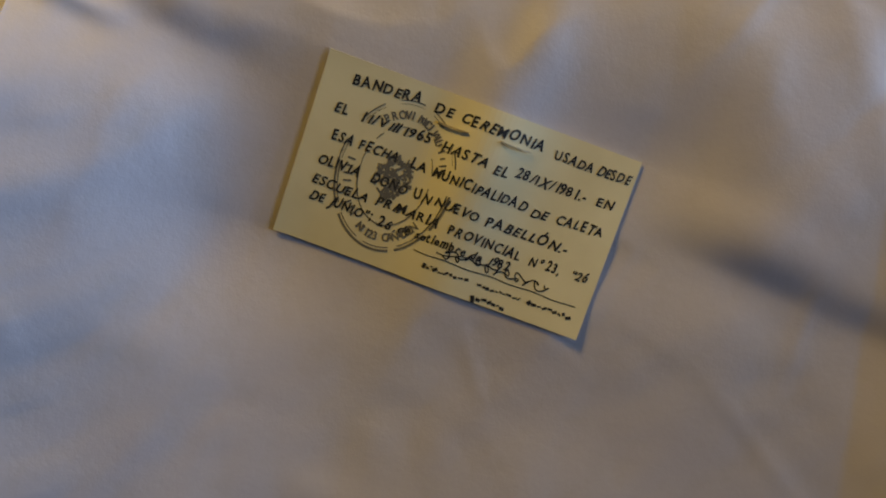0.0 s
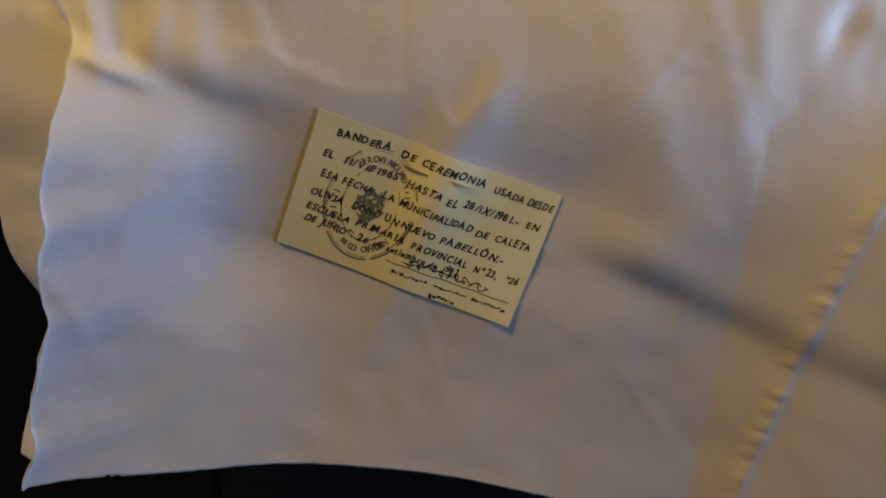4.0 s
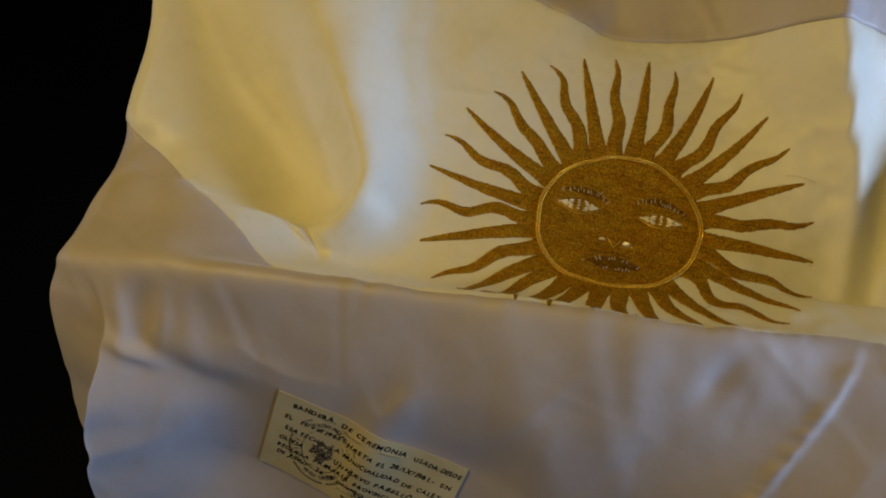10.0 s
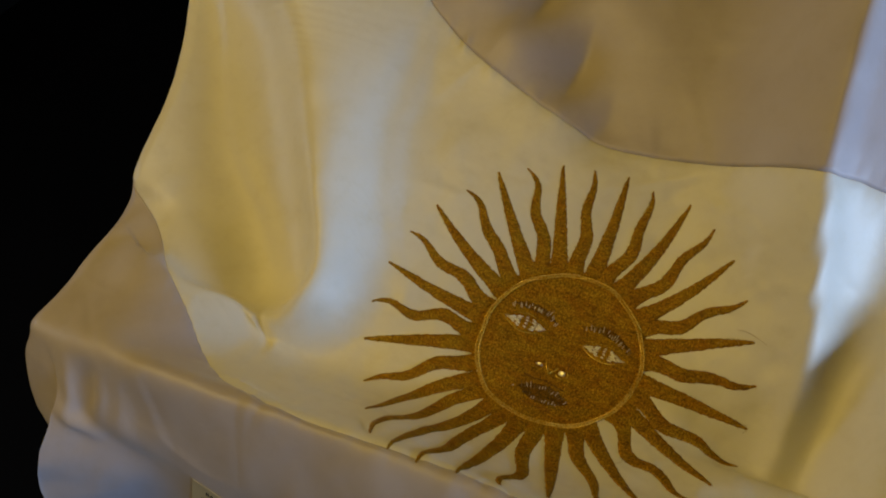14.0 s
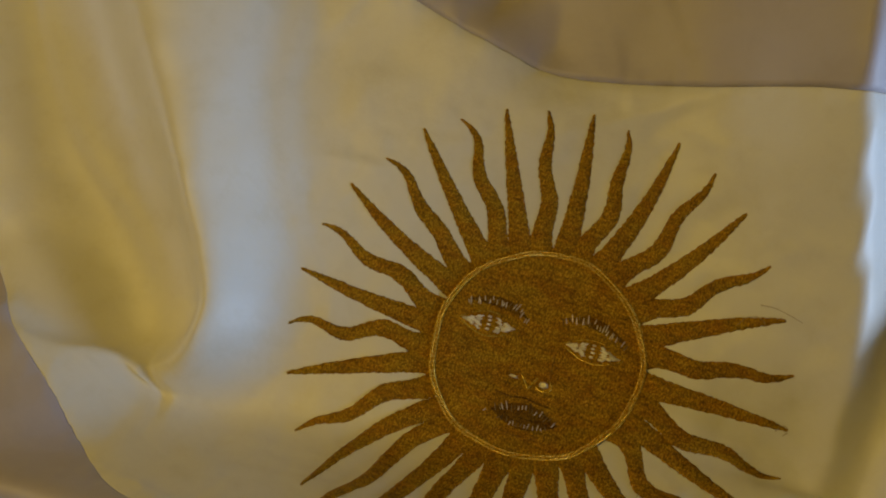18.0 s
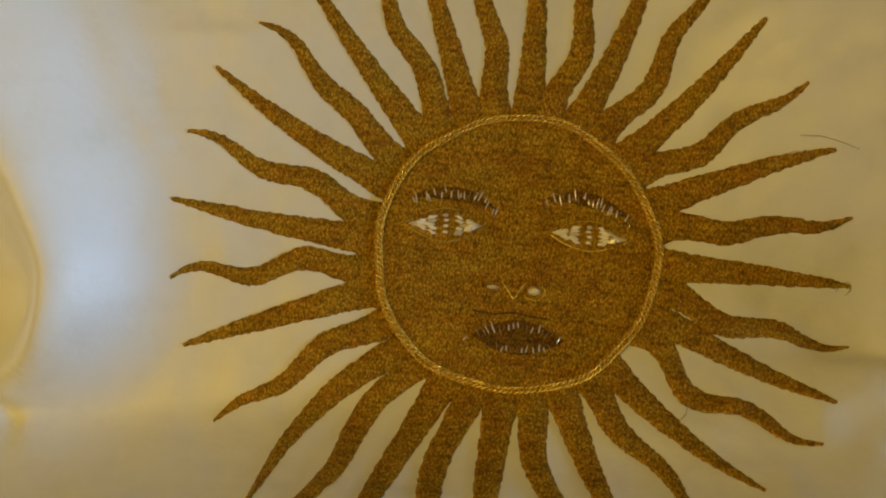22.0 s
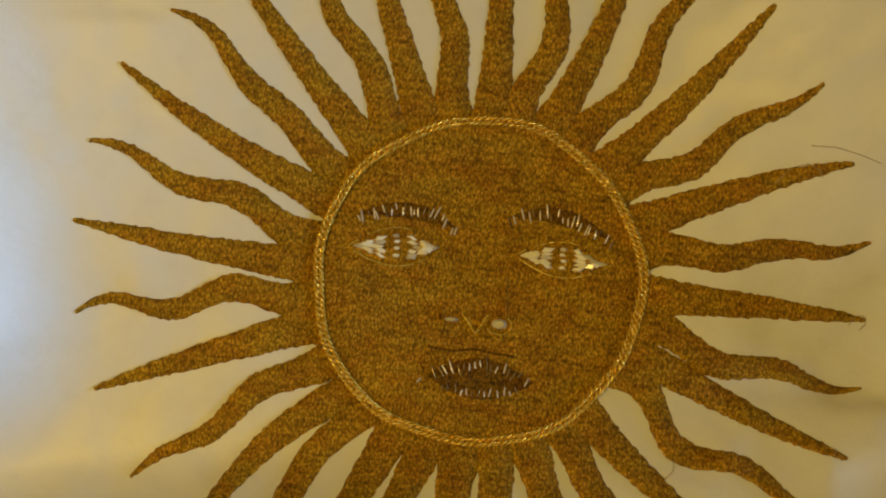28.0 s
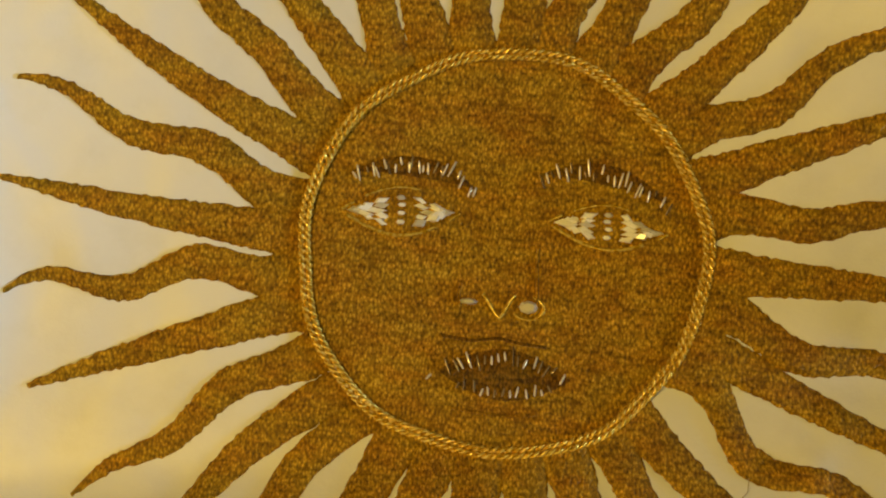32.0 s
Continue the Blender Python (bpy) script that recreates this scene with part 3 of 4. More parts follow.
RAY_ROOT = [-2.4, -2.3, -0.6, -2.8, -3.3, -3.0, -2.4, -5.1, -3.0, -4.4, -1.2, -2.6, -3.3, -5.3, 1.6, -0.5, 0.3, 0.2, -0.3, -0.5, 0.4, -1.4, -2.5, 0.7, 2.2, 0.8, -0.2, -1.3, 0.9, -0.1, -0.5, -2.1]
RAY_LONG = [12.32, 12.09, 12.16, 11.85, 12.27, 12.03, 11.75, 11.46, 11.4, 11.59, 11.71, 12.15, 12.03, 12.13, 11.56, 11.48, 12.41, 14.03, 14.93, 15.52, 15.79, 15.42, 13.25, 12.31, 12.45, 12.45, 12.55, 12.59, 12.72, 12.42, 12.68, 12.37]
# sideways sway of the wavy rays in four half-waves from root to tip, and the slight bow of the straight ones
SWAY = [(0.11, 0.02, 0.01, -0.1), (0.4, -0.02, -0.04, -0.11), (0.24, 0.04, -0.03, -0.13), (0.2, 0.03, -0.03, -0.12), (0.17, -0.06, -0.01, -0.1), (0.24, 0.01, -0.01, -0.14), (0.28, 0.03, -0.13, -0.22), (-0.08, 0.12, 0, -0.08), (-0.1, 0.02, 0.17, -0.14), (0.45, 0.12, 0.05, -0.06), (1.4, -0.03, 0.29, 0.01), (0.16, 0.06, 0.02, -0.11), (0.12, 0.03, 0.04, -0.19), (-0, -0.02, -0.01, -0.15), (0.05, -0.15, 0.05, -0.11), (0.24, -0.06, 0.1, -0.13)]
STRAIGHT_BOW = [0, 0.09, 0.22, 0.19, -0.04, -0.03, -0.13, 0.07, -0.11, 0.21, 0.72, 1.06, 0.05, -0.1, -0.2, -0.06]


def sun_ray(n):
    rng = random.Random(40 + n)
    tip, root = (radians(-21.5 + 11.25 * n + t[n]) for t in (RAY_TURN, RAY_ROOT))
    wavy = n % 2 == 1
    rows = 64
    s = np.linspace(0, 1, rows)
    x0, y0 = (DISC - 0.12) * math.sin(root), (DISC - 0.12) * math.cos(root)
    dx, dy = RAY_LONG[n] * math.sin(tip) - x0, RAY_LONG[n] * math.cos(tip) - y0
    long_ = math.hypot(dx, dy)
    dx, dy = dx / long_, dy / long_
    bends = SWAY[n // 2] if wavy else (STRAIGHT_BOW[n // 2],)
    side = 1.3 * sum(bend * np.sin((k + 1) * np.pi * s) for k, bend in enumerate(bends))
    half = (0.50 - 0.08 * s) * (1 - s**1.7) ** 0.8 + 0.05 if not wavy else (0.46 - 0.05 * s) * (1 - s**2.2) ** 0.9 + 0.05
    half = 1.05 * half * (1 - 0.08 * np.sin(np.pi * s)) + 0.09 * (1 - step(s, 0, 0.22))
    edges = np.array([-1, -0.8, -0.35, 0.1, 0.5, 0.85, 1])
    rag = np.array([[rng.uniform(-0.034, 0.034) for _ in range(rows)] for _ in range(2)])
    across = side[:, None] + half[:, None] * edges
    across[:, 0] += rag[0]
    across[:, -1] += rag[1]
    lift = np.array([0.005, 0.06, 0.085, 0.09, 0.085, 0.06, 0.005])[None, :] * (0.5 + 0.5 * (1 - s[:, None] ** 4)) + 0.004
    x = x0 + s[:, None] * long_ * dx + across * dy
    y = y0 + s[:, None] * long_ * dy - across * dx
    pts = on_sheet(SUN_U + x, SUN_A + y, lift).reshape(-1, 3)
    return mesh_object("wavy_ray" if wavy else "straight_ray", pts, [f[::-1] for f in grid_faces(rows, 7)], GOLD_THREAD, sun)


for n in range(32):
    sun_ray(n)


def tube(centre, radius, sides=6, closed=True):
    """Verts and faces of a tube along points (n, 3); radius in metres."""
    c = np.asarray(centre)
    tang = (np.roll(c, -1, 0) - np.roll(c, 1, 0)) if closed else np.gradient(c, axis=0)
    tang /= np.linalg.norm(tang, axis=1, keepdims=True)
    ref = np.tile(OFF, (len(c), 1))
    e1 = np.cross(tang, ref)
    e1 /= np.linalg.norm(e1, axis=1, keepdims=True)
    e2 = np.cross(e1, tang)
    t = np.linspace(0, 2 * np.pi, sides, endpoint=False)
    rad = np.broadcast_to(radius, (len(c),))
    verts = c[:, None] + rad[:, None, None] * (np.cos(t)[None, :, None] * e1[:, None] + np.sin(t)[None, :, None] * e2[:, None])
    faces = []
    n = len(c)
    for i in range(n if closed else n - 1):
        for k in range(sides):
            a, b = i * sides + k, i * sides + (k + 1) % sides
            j = (i + 1) % n * sides
            faces.append((a, b, j + (k + 1) % sides, j + k))
    if not closed:
        faces += [tuple(range(sides))[::-1], tuple(range((n - 1) * sides, n * sides))]
    return verts.reshape(-1, 3), faces


def cord_strand(ring, shift):
    """One of the two strands that are twisted into a cord round the disc."""
    n = 1800
    t = np.linspace(0, 2 * np.pi, n, endpoint=False)
    turns = 84
    r = DISC + ring + 0.05 * np.sin(5 * t + 1) + 0.03 * np.sin(11 * t) + 0.045 * np.cos(turns * t + shift)
    lift = 0.13 + 0.05 * np.sin(turns * t + shift)
    pts = on_sheet(SUN_U + r * np.cos(t), SUN_A + r * np.sin(t), lift)
    v, f = tube(pts, 0.00046, 6)
    return mesh_object("cord_strand", v, f, GOLD_CORD, sun)


for ring, start in ((0.085, 0.0), (-0.07, 0.8)):
    for shift in (0, math.pi):
        cord_strand(ring, start + shift)


def stitched_line(name, xy, radius, mat, lift=0.15):
    xy = np.array(xy, float)
    t = np.linspace(0, len(xy) - 1, 8 * len(xy))
    x, y = np.interp(t, range(len(xy)), xy[:, 0]), np.interp(t, range(len(xy)), xy[:, 1])
    v, f = tube(on_sheet(SUN_U + x, SUN_A + y, lift + 0 * x), radius, 6, closed=False)
    return mesh_object(name, v, f, mat, sun)


def patch(name, x, y, half_w, half_h, tilt, mat, lift=0.15, bend=0.0):
    """A padded almond shape."""
    n, m = 28, 7
    s = np.linspace(-1, 1, n)[:, None]
    q = np.linspace(-1, 1, m)[None, :]
    px = half_w * s + 0 * q
    py = half_h * (1 - np.abs(s) ** 1.8) * q + bend * (1 - s**2)
    c, d = math.cos(tilt), math.sin(tilt)
    xx, yy = x + px * c - py * d, y + px * d + py * c
    pts = on_sheet(SUN_U + xx, SUN_A + yy, lift + 0.05 * (1 - q**2) * (1 - s**2)).reshape(-1, 3)
    return mesh_object(name, pts, grid_faces(n, m)[::1], mat, sun)


def gem(name, x, y, pts2, height, mat=CRYSTAL, base=0.16, tip=(0.0, 0.0)):
    """A facetted stone with the outline pts2 round (x, y)."""
    n = len(pts2)
    p = np.array(pts2, float)
    low, mid = p, p * 0.62
    verts = np.vstack([on_sheet(SUN_U + x + low[:, 0], SUN_A + y + low[:, 1], base + 0 * low[:, 0]), on_sheet(SUN_U + x + mid[:, 0], SUN_A + y + mid[:, 1], base + height + (mid - mid.mean(0)) @ np.array(tip))])
    faces = [(i, (i + 1) % n, n + (i + 1) % n, n + i) for i in range(n)] + [tuple(range(n, 2 * n))]
    return mesh_object(name, verts, faces, mat, sun, smooth=False)


def bead(x, y, length, turn, lift=0.2):
    c, d = math.cos(turn), math.sin(turn)
    k = np.linspace(-0.5, 0.5, 5) * length
    pts = on_sheet(SUN_U + x + k * c, SUN_A + y + k * d, lift + 0 * k)
    v, f = tube(pts, 0.0003 * np.array([0.6, 1, 1, 1, 0.6]), 6, closed=False)
    return mesh_object("bugle_bead", v, f, (BEAD, SMOKY_BEAD, BEAD, BEAD, DULL_BEAD)[int((7 * x + 11 * y) * 5) % 5], sun)


def shard(x, y, end_x, end_y, wide, height, mat, tip):
    """A long pointed stone between two ends."""
    cx, cy = (x + end_x) / 2, (y + end_y) / 2
    hx, hy = (end_x - x) / 2, (end_y - y) / 2
    far = math.hypot(hx, hy)
    nx, ny = -hy / far * wide, hx / far * wide
    gem("crystal", cx, cy, [(-hx, -hy), (-0.2 * hx + nx, -0.2 * hy + ny), (hx, hy), (0.3 * hx - nx, 0.3 * hy - ny)][::-1], height, mat, tip=tip)


def eye(x, y, tilt, half_w, half_h):
    c, d = math.cos(tilt), math.sin(tilt)
    at = lambda px, py: (x + px * c - py * d, y + px * d + py * c)  # noqa: E731
    patch("eye_padding", x, y, half_w * 1.10, half_h * 1.25, tilt, GOLD_THREAD)
    pick = random.Random(int(100 * (x + 9)))
    # stones fan out from either corner towards the pupil
    for side in (-1, 1):
        for row in (-0.85, -0.42, 0.0, 0.42, 0.85):
            inner = at(side * half_w * 0.20, row * half_h * 0.92 + pick.uniform(-0.03, 0.03))
            outer = at(side * half_w * (0.98 - 0.28 * abs(row)), row * half_h * 0.22)
            split = pick.uniform(0.40, 0.62)
            middle = (inner[0] + split * (outer[0] - inner[0]), inner[1] + split * (outer[1] - inner[1]))
            for p, q in ((inner, middle), (middle, outer)):
                q = (q[0] + 0.18 * (q[0] - p[0]), q[1] + 0.18 * (q[1] - p[1]))
                shard(*p, *q, pick.uniform(0.085, 0.14), pick.uniform(0.05, 0.10), CRYSTAL if pick.random() < 0.72 else GREY_CRYSTAL, (pick.uniform(-0.3, 0.3), pick.uniform(-0.9, 0.9)))
    # the pupil: a gold bar on either side of a column of small stones
    for side in (-1, 1):
        stitched_line("pupil_thread", [at(side * half_w * 0.19, half_h * r) for r in (-0.8, -0.3, 0.3, 0.8)], 0.0004, GOLD_THREAD, 0.16)
    for row in (-0.6, -0.1, 0.35, 0.75):
        px, py = at(pick.uniform(-0.03, 0.03), row * half_h)
        gem("crystal", px, py, [(0.13 * math.cos(t), 0.075 * math.sin(t)) for t in np.linspace(0, 2 * np.pi, 6, endpoint=False)], 0.08, CRYSTAL if row < 0.5 else GREY_CRYSTAL, tip=(pick.uniform(-0.6, 0.6), pick.uniform(-0.6, 0.6)))
    arc = lambda t, sign: at(half_w * 1.16 * t, sign * half_h * 1.35 * (1 - abs(t) ** 1.8))  # noqa: E731
    stitched_line("eyelid_wire", [arc(t, 1) for t in np.linspace(-0.6, 0.3, 8)], 0.00035, GOLD_CORD, 0.17)
    stitched_line("eyelid_wire", [arc(t, -1) for t in np.linspace(-0.90, 0.6, 13)], 0.0005, GOLD_CORD, 0.17)
    stitched_line("eyelid_wire", [arc(t, 1) for t in np.linspace(-0.98, -0.78, 4)], 0.0004, GOLD_CORD, 0.17)
    stitched_line("eyelid_wire", [arc(t, -1) for t in np.linspace(0.80, 0.98, 4)], 0.0004, GOLD_CORD, 0.17)


eye(-2.66, 0.86, radians(3), 1.32, 0.46)
eye(2.61, 0.86, radians(-1), 1.30, 0.42)
rng = random.Random(9)
for knots in ([(-3.9, 1.72), (-3.3, 1.92), (-2.5, 2.10), (-1.6, 1.98), (-0.85, 1.50)], [(0.85, 2.02), (1.64, 2.20), (2.4, 2.20), (3.2, 1.97), (4.0, 1.55)]):
    tilt = math.atan2(knots[-1][1] - knots[0][1], knots[-1][0] - knots[0][0])
    patch("brow_padding", (knots[0][0] + knots[-1][0]) / 2, (knots[0][1] + knots[-1][1]) / 2 + 0.05, 1.62, 0.26, tilt, BROWN_THREAD, bend=0.36)
    for k in range(22):
        x = knots[0][0] + (knots[-1][0] - knots[0][0]) * k / 21 + rng.uniform(-0.06, 0.06)
        y = float(curve(np.array([x]), knots)[0])
        bead(x, y + rng.uniform(-0.12, 0.12), rng.uniform(0.16, 0.44), math.pi / 2 - (k / 21 - 0.5) * 0.9 + rng.uniform(-0.2, 0.2))
patch("lip_padding", 0.30, -3.10, 1.66, 0.66, 0.0, BROWN_THREAD)
for k in range(17):
    t = -1 + k / 8 + rng.uniform(-0.04, 0.04)
    bead(0.30 + 1.42 * t, -3.02 + 0.34 * (1 - min(1, abs(t)) ** 1.6) + rng.uniform(-0.08, 0.08), rng.uniform(0.22, 0.52), math.pi / 2 - 0.55 * t + rng.uniform(-0.2, 0.2))
for k in range(13):
    t = -0.85 + 1.7 * k / 12 + rng.uniform(-0.04, 0.04)
    bead(0.30 + 1.35 * t, -3.36 - 0.20 * (1 - t * t) + rng.uniform(-0.07, 0.07), rng.uniform(0.16, 0.34), math.pi / 2 + 0.3 * t + rng.uniform(-0.35, 0.35))
bead(-1.58, -3.28, 0.18, 0.9)
stitched_line("lip_line", [(-1.35, -2.22), (-0.6, -2.30), (0.1, -2.18), (0.7, -2.28), (1.3, -2.30)], 0.0004, BROWN_THREAD, 0.14)
stitched_line("lip_line", [(-0.9, -4.02), (-0.2, -4.10), (0.5, -4.12), (1.2, -4.02)], 0.0004, GOLD_THREAD, 0.13)
stitched_line("nose_wire", [(0.90, 0.20), (0.92, -0.4), (0.97, -1.0), (1.02, -1.42), (0.82, -1.58)], 0.0004, GOLD_THREAD)
stitched_line("nose_wire", [(-0.98, -0.85), (-1.02, -1.15), (-0.95, -1.45)], 0.0004, GOLD_THREAD)
stitched_line("nose_wire", [(-0.40, -1.08), (-0.22, -1.30), (-0.08, -1.52), (0.06, -1.68), (0.18, -1.48), (0.32, -1.20), (0.42, -1.06)], 0.0005, GOLD_CORD)
stitched_line("nose_wire", [(0.78 + 0.40 * math.cos(t), -1.36 + 0.30 * math.sin(t)) for t in np.linspace(-2.6, 1.3, 9)], 0.00035, GOLD_CORD)
for x, y, sx, sy in ((0.78, -1.33, 0.25, 0.17), (-0.75, -1.30, 0.24, 0.08)):
    gem("crystal", x, y, [(sx * math.cos(t), sy * math.sin(t)) for t in np.linspace(0, 2 * np.pi, 8, endpoint=False)], 0.12, GREY_CRYSTAL, tip=(0.2, 0.3))

# loose threads that have come off the stitching
for pts in (
    [(8.55, 3.75), (8.9, 4.25), (9.3, 4.42), (9.6, 4.3), (9.75, 4.05)],
    [(11.2, -0.35), (11.35, -0.05), (11.6, 0.0), (11.7, -0.25), (11.55, -0.45)],
    [(9.3, 4.95), (9.9, 5.0), (10.6, 4.85), (11.1, 4.7)],
    [(5.9, -5.6), (6.15, -5.3), (6.2, -4.95)],
):
    stitched_line("loose_thread", pts, 0.0001, LOOSE, 0.10)

# ---- the stand under the flag ----
stand = tagged(new("display_stand"), "black cloth-covered stand hidden under the draped flag", "stand")
part("base", block(-0.26, 0.22, 0.08, 0.44, 0.0, 0.03, 0.006), DARK_BOX, stand)
part("column", block(-0.24, 0.20, 0.10, 0.42, 0.03, 0.69, 0.01), DARK_BOX, stand)
part("top_board", block(-0.245, 0.205, 0.095, 0.425, 0.69, 0.705, 0.004), DARK_BOX, stand)

# ---- the card ----
card = tagged(new("note_card"), "small yellowed paper card with handwritten note stapled to the flag", "card")


def card_pose():
    tl, tr, bl = (place(u, *front_vh(w, CARD_OUT)) for u, w in ((-15.17, -5.10), (-4.43, -2.31), (-16.85, 1.17)))
    ex = (tr - tl) / np.linalg.norm(tr - tl)
    n = np.cross(ex, tl - bl)
    n /= np.linalg.norm(n)
    ey = np.cross(n, ex)
    m = Matrix.Identity(4)
    for r in range(3):
        m[r][0], m[r][1], m[r][2], m[r][3] = ex[r], ey[r], n[r], tl[r]
    return m


card.matrix_world = card_pose()


def paper_sheet():
    nx, ny = 60, 36
    x, y = np.meshgrid(np.linspace(0, CARD_W, nx), np.linspace(0, CARD_H, ny), indexing="ij")
    z = card_bend(x, y)
    pts = np.stack([x / 100, -y / 100, z / 100], -1).reshape(-1, 3)
    ob = mesh_object("paper", pts, [f[::-1] for f in grid_faces(nx, ny)], PAPER, card, smooth=False)
    solid = ob.modifiers.new("thickness", "SOLIDIFY")
    solid.thickness, solid.offset = 0.0003, -1


paper_sheet()


LETTERS = {}


def letter(char):
    """The outline of one character in the built-in font, one unit high, as verts, faces and width."""
    if char not in LETTERS:
        data = bpy.data.curves.new("letter", "FONT")
        data.body, data.size, data.resolution_u, data.offset = char, 1.0, 3, 0.026
        ob = new("letter", data)
        me = bpy.data.meshes.new_from_object(ob.evaluated_get(bpy.context.evaluated_depsgraph_get()))
        v = np.array([p.co[:2] for p in me.vertices]) if len(me.vertices) else np.zeros((0, 2))
        LETTERS[char] = v, [tuple(f.vertices) for f in me.polygons], (v[:, 0].max() if len(v) else 0.3)
        bpy.data.objects.remove(ob)
        bpy.data.curves.remove(data)
        bpy.data.meshes.remove(me)
    return LETTERS[char]


PEN = random.Random(77)


def glyph(char, place_it, mat):
    """One character laid on the card; place_it takes its outline to centimetres from the card's top left corner."""
    v, f, _ = letter(char)
    if not len(v):
        return
    p = place_it(v)
    z = card_bend(p[:, 0], p[:, 1]) / 100 + 0.00014
    mesh_object("letter", np.stack([p[:, 0] / 100, -p[:, 1] / 100, z], 1), f, mat, card, smooth=False)


def writing(text, x, y, width, height=0.33, turn=0.0, mat=INK):
    """One handwritten word: its left end, baseline, width and letter height in centimetres."""
    spans, at = [], 0.0
    for char in text:
        wide = letter(char)[2]
        spans.append(at)
        at += wide + PEN.uniform(0.08, 0.16)
    run = width / (at - 0.1)
    c, d = math.cos(radians(turn)), math.sin(radians(turn))
    for char, start in zip(text, spans):
        grow, lean, tilt, lift = PEN.uniform(0.88, 1.14), PEN.uniform(0.12, 0.36), radians(PEN.uniform(-7, 7)), PEN.uniform(-0.05, 0.05)

        def place_it(v):
            px, py = (v[:, 0] + lean * v[:, 1]) * run, v[:, 1] * grow * height / 0.7
            px, py = start * run + px * math.cos(tilt) - py * math.sin(tilt), lift * height + px * math.sin(tilt) + py * math.cos(tilt)
            return np.stack([x + px * c - py * d, y - (px * d + py * c)], 1)

        glyph(char, place_it, mat)


for text, x, y, width, turn in (
    ("BANDERA", 1.0, 0.86, 2.35, 4), ("DE", 3.85, 0.80, 0.65, 0), ("CEREMONIA", 4.8, 0.80, 2.95, 0), ("USADA", 8.2, 0.90, 1.4, 0), ("DESDE", 9.75, 0.92, 1.2, 1),
    ("EL", 0.70, 1.90, 0.5, 1), ("11/VII/1965", 1.6, 1.90, 2.5, 1), ("HASTA", 4.5, 1.92, 1.65, 0), ("EL", 6.4, 2.05, 0.5, 2), ("28/IX/1981.-", 7.15, 1.92, 2.6, 0), ("EN", 10.1, 1.90, 0.6, 0),
    ("ESA FECHA", 0.9, 2.80, 2.35, 0), ("LA", 3.7, 2.82, 0.6, 0), ("MUNICIPALIDAD", 4.5, 2.84, 3.4, -1), ("DE", 8.1, 2.98, 0.6, 1), ("CALETA", 9.0, 2.90, 1.7, 1),
    ("OLIVIA", 0.70, 3.72, 1.5, 0), ("DONÓ", 2.6, 3.74, 1.3, -1), ("UN", 4.15, 3.78, 0.6, 1), ("NUEVO", 4.9, 3.74, 1.6, -1), ("PABELLÓN.-", 6.75, 3.80, 3.0, 0),
    ("ESCUELA", 0.72, 4.42, 2.0, -1), ("PRIMARIA", 3.0, 4.42, 2.3, 0), ("PROVINCIAL", 5.65, 4.46, 2.65, -2), ("Nº 23,", 8.65, 4.58, 1.1, 1), ("“26", 10.15, 4.50, 0.6, 1),
    ("DE JUNIO”;", 0.8, 5.00, 2.25, 0), ("26 de", 3.3, 5.08, 1.2, 2), ("setiembre de 1982", 4.65, 5.02, 3.45, 0),
):
    writing(text, x, y, width, 0.30 if text[0].islower() else 0.33, turn)


def card_line(name, xy, radius, mat=INK, closed=False):
    """A pen or stamp stroke lying on the card, through points in centimetres from its top left corner."""
    c = np.array([(x / 100, -y / 100) for x, y in xy])
    t = np.gradient(c, axis=0) if not closed else np.roll(c, -1, 0) - np.roll(c, 1, 0)
    t /= np.linalg.norm(t, axis=1, keepdims=True) + 1e-12
    side = np.stack([-t[:, 1], t[:, 0]], 1) * radius / 100
    flat = [p + k for p, q in zip(c, side) for k in (q, -q)]
    verts = [(a, b, float(card_bend(100 * a, -100 * b)) / 100 + 0.00012) for a, b in flat]
    n = len(c)
    faces = [(2 * i, 2 * i + 1, (2 * i + 3) % (2 * n), (2 * i + 2) % (2 * n)) for i in range(n if closed else n - 1)]
    return mesh_object(name, verts, faces, mat, card)


def oval(cx, cy, rx, ry, n=90):
    return [(cx + rx * math.cos(t), cy + ry * math.sin(t)) for t in np.linspace(0, 2 * np.pi, n, endpoint=False)]


# rubber stamp: broken ovals, a crest as a plain blot, and lettering round it, worn to bars where it cannot be read
STAMP_X, STAMP_Y = 3.35, 3.30
rng = random.Random(3)
for rx, ry, thick in ((1.98, 2.62, 0.035), (1.88, 2.5, 0.015), (1.22, 1.72, 0.02)):
    whole = oval(STAMP_X, STAMP_Y, rx, ry, 120)
    for k in range(0, 120, 12):
        upper = 60 <= k < 120
        card_line("stamp_ring", (whole + whole)[k : k + rng.randint(5, 9) if upper else k + rng.randint(10, 13)], thick * (rng.uniform(0.4, 0.7) if upper else rng.uniform(0.9, 1.3)), STAMP_INK)


def stamped(text, first, last, outward):
    """Letters spread over the stamp's band from one angle to another (degrees, clockwise from the right)."""
    for k, char in enumerate(text):
        t = radians(first + (last - first) * k / (len(text) - 1))
        x, y = STAMP_X + 1.56 * math.cos(t), STAMP_Y + 2.14 * math.sin(t)
        nx, ny = math.cos(t) * 2.14, math.sin(t) * 1.56
        size = math.hypot(nx, ny)
        ux, uy = (nx / size, ny / size) if outward else (-nx / size, -ny / size)

        def place_it(v):
            px, py = (v[:, 0] - 0.28) * 0.34, (v[:, 1] - 0.35) * 0.40
            return np.stack([x - uy * px + ux * py, y + ux * px + uy * py], 1)

        glyph(char, place_it, STAMP_INK)


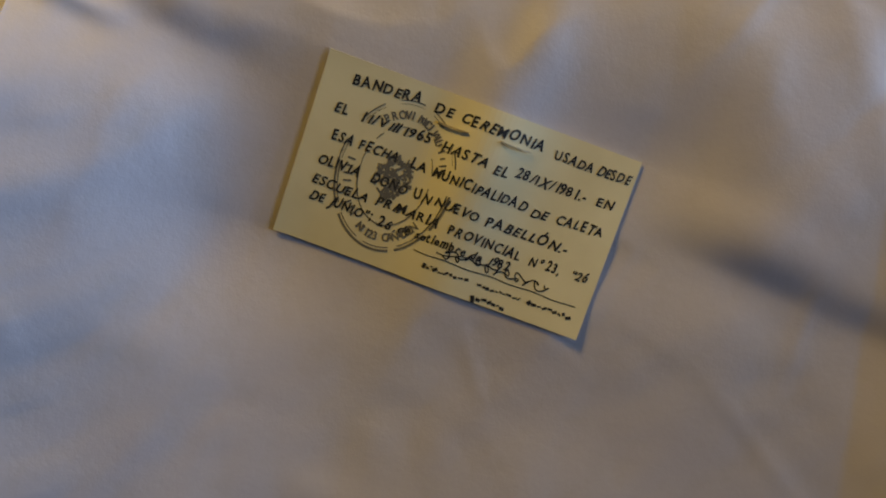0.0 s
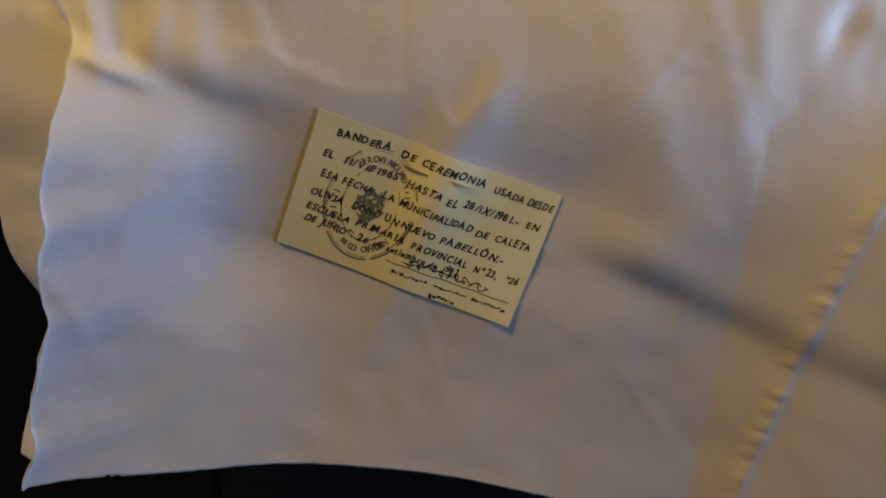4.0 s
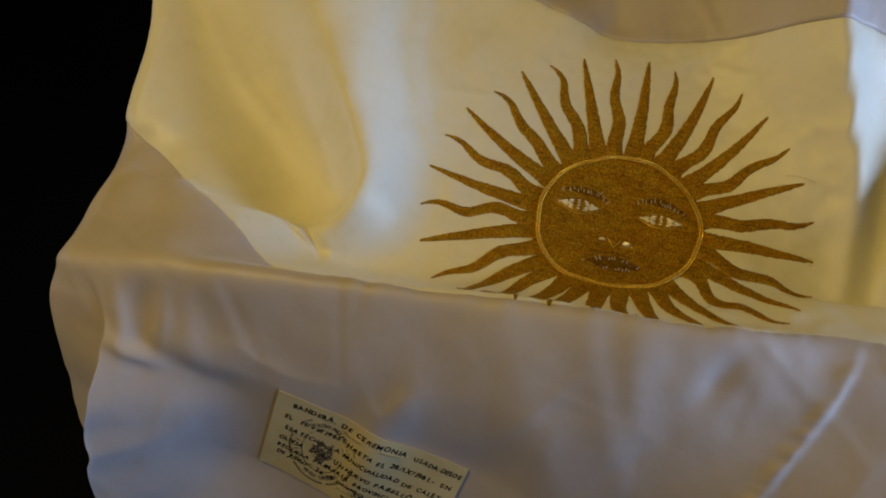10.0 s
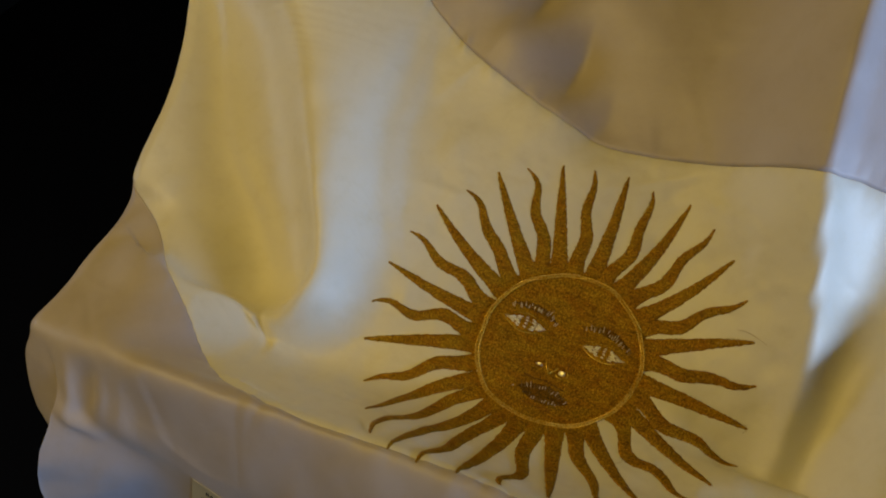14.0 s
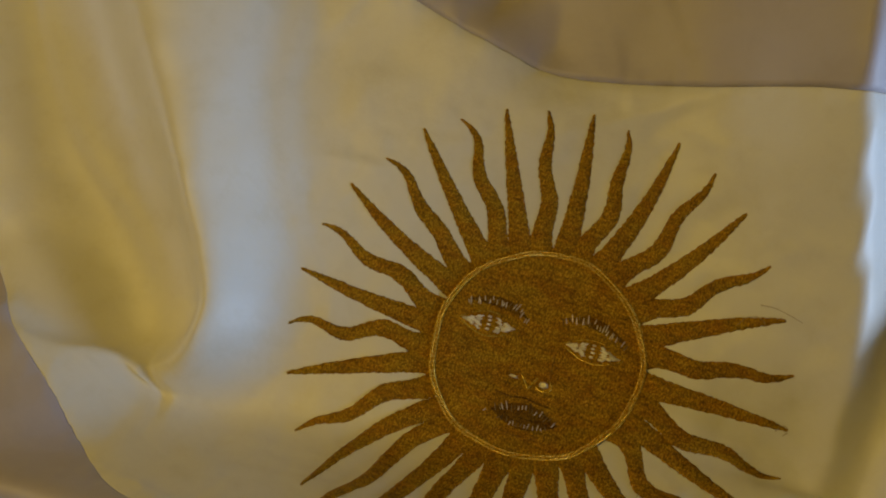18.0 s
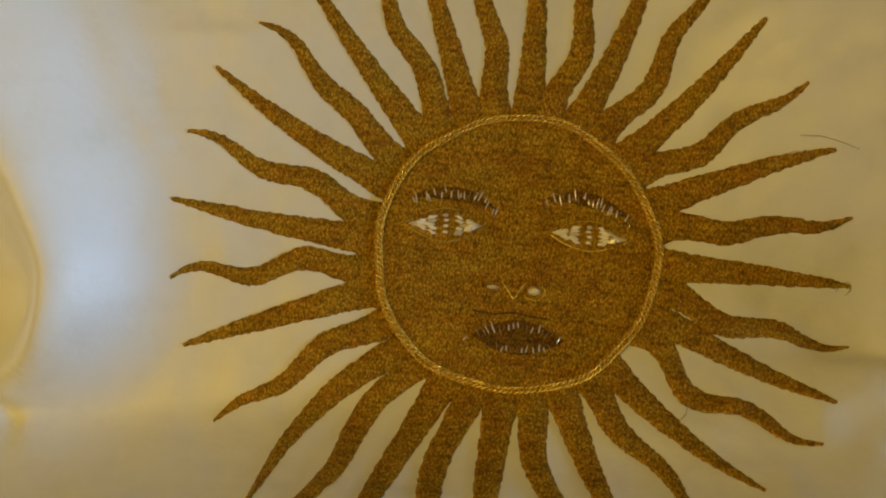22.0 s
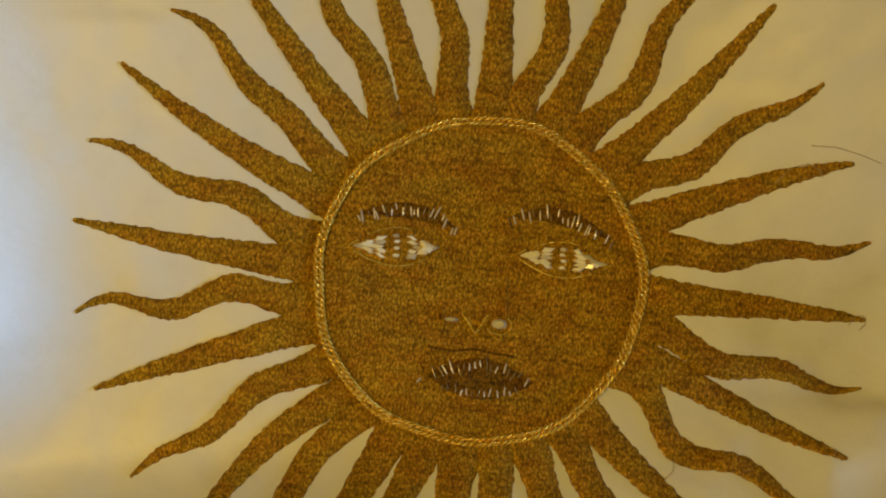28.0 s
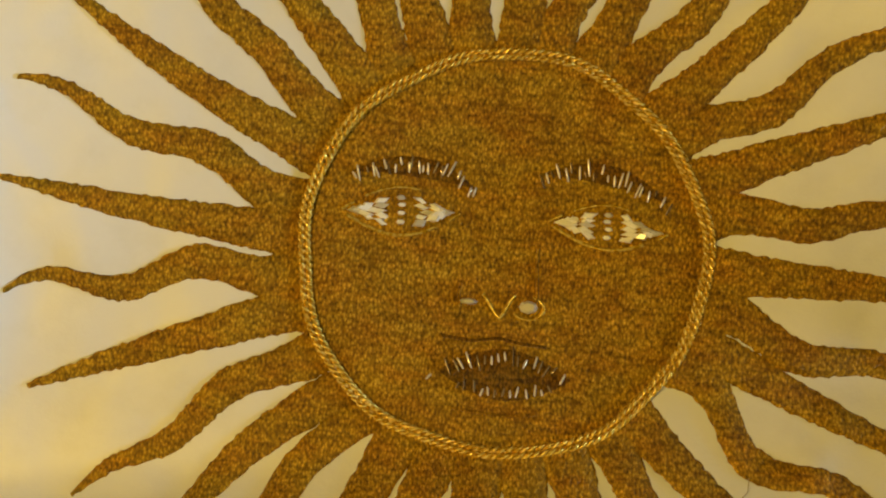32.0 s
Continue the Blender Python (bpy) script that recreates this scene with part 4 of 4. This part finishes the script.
stamped("PROVINCIAL", 236, 312, True)
stamped("Nº 23 CAÑADON", 112, 42, False)
for k in (*range(14, 17), *range(18, 27), *range(40, 50)):
    t = 2 * math.pi * k / 52 + 0.05
    x, y = STAMP_X + 1.56 * math.cos(t), STAMP_Y + 2.14 * math.sin(t)
    long_ = rng.uniform(0.08, 0.15)
    card_line("stamp_bar", [(x - long_ * math.cos(t), y - long_ * math.sin(t)), (x + long_ * math.cos(t), y + long_ * math.sin(t))], 0.03, STAMP_INK)
for k in range(110):
    t, r = rng.uniform(0, 6.28), math.sqrt(rng.random())
    x, y = STAMP_X - 0.05 + 0.62 * r * math.cos(t), STAMP_Y + 0.05 + 0.74 * r * math.sin(t)
    a, long_ = rng.uniform(0, 3.14), rng.uniform(0.05, 0.18)
    card_line("stamp_blot", [(x - long_ * math.cos(a), y - long_ * math.sin(a)), (x, y + 0.02), (x + long_ * math.cos(a), y + long_ * math.sin(a))], rng.uniform(0.02, 0.055), STAMP_INK)
# signature as a scribble, its rule, and the stamped name under it as bars
wave = [(5.75 + 0.0235 * k + 0.16 * math.sin(k * 0.41), 5.14 + 0.10 * math.sin(k * 0.29 + 1) + 0.09 * math.sin(k * 0.67) - 0.10 * bell(k - 45, 12)) for k in range(165)]
card_line("signature", wave, 0.024)
card_line("signature", [(5.55 + 0.1 * k, 5.22 - 0.012 * k + 0.05 * math.sin(k * 0.5)) for k in range(14)], 0.02)
card_line("signature_rule", [(4.8 + 0.1 * k, 5.42 + 0.02 * math.sin(k * 0.4)) for k in range(60)], 0.018)
for words, row in (([(5.25, 1.55), (7.25, 1.5), (9.1, 1.6)], 5.82), ([(7.2, 1.1)], 6.30)):
    for x0, long_ in words:
        x = x0
        while x < x0 + long_:
            wide = rng.uniform(0.09, 0.19)
            card_line("name_bar", [(x, row + rng.uniform(-0.06, 0.06)), (x + wide, row + rng.uniform(-0.09, 0.03))], rng.uniform(0.02, 0.06 if x > x0 else 0.13), INK)
            x += wide + rng.uniform(0.02, 0.06)


def staple(x0, x1, y, bend):
    pts = [(x0, y, -0.04), (x0 + 0.02, y, 0.05), (x0 + 0.3, y + bend, 0.07), (x1 - 0.3, y + bend, 0.07), (x1 - 0.02, y, 0.05), (x1, y, -0.04)]
    c = np.array([(a / 100, -b / 100, (d + float(card_bend(a, b))) / 100) for a, b, d in pts])
    bm = bmesh.new()
    half = 0.00028
    rings = []
    for p in c:
        rings.append([bm.verts.new((p[0], p[1] + sy * half, p[2] + sz * half * 0.7)) for sy, sz in ((-1, -1), (1, -1), (1, 1), (-1, 1))])
    for r0, r1 in zip(rings, rings[1:]):
        for k in range(4):
            bm.faces.new((r0[k], r0[(k + 1) % 4], r1[(k + 1) % 4], r1[k]))
    for r in (rings[0], rings[-1][::-1]):
        bm.faces.new(r)
    part("staple", bm, STEEL, card, "tarnished wire staple")


staple(4.1, 5.2, 1.06, 0.02)
staple(6.3, 7.4, 0.96, 0.03)
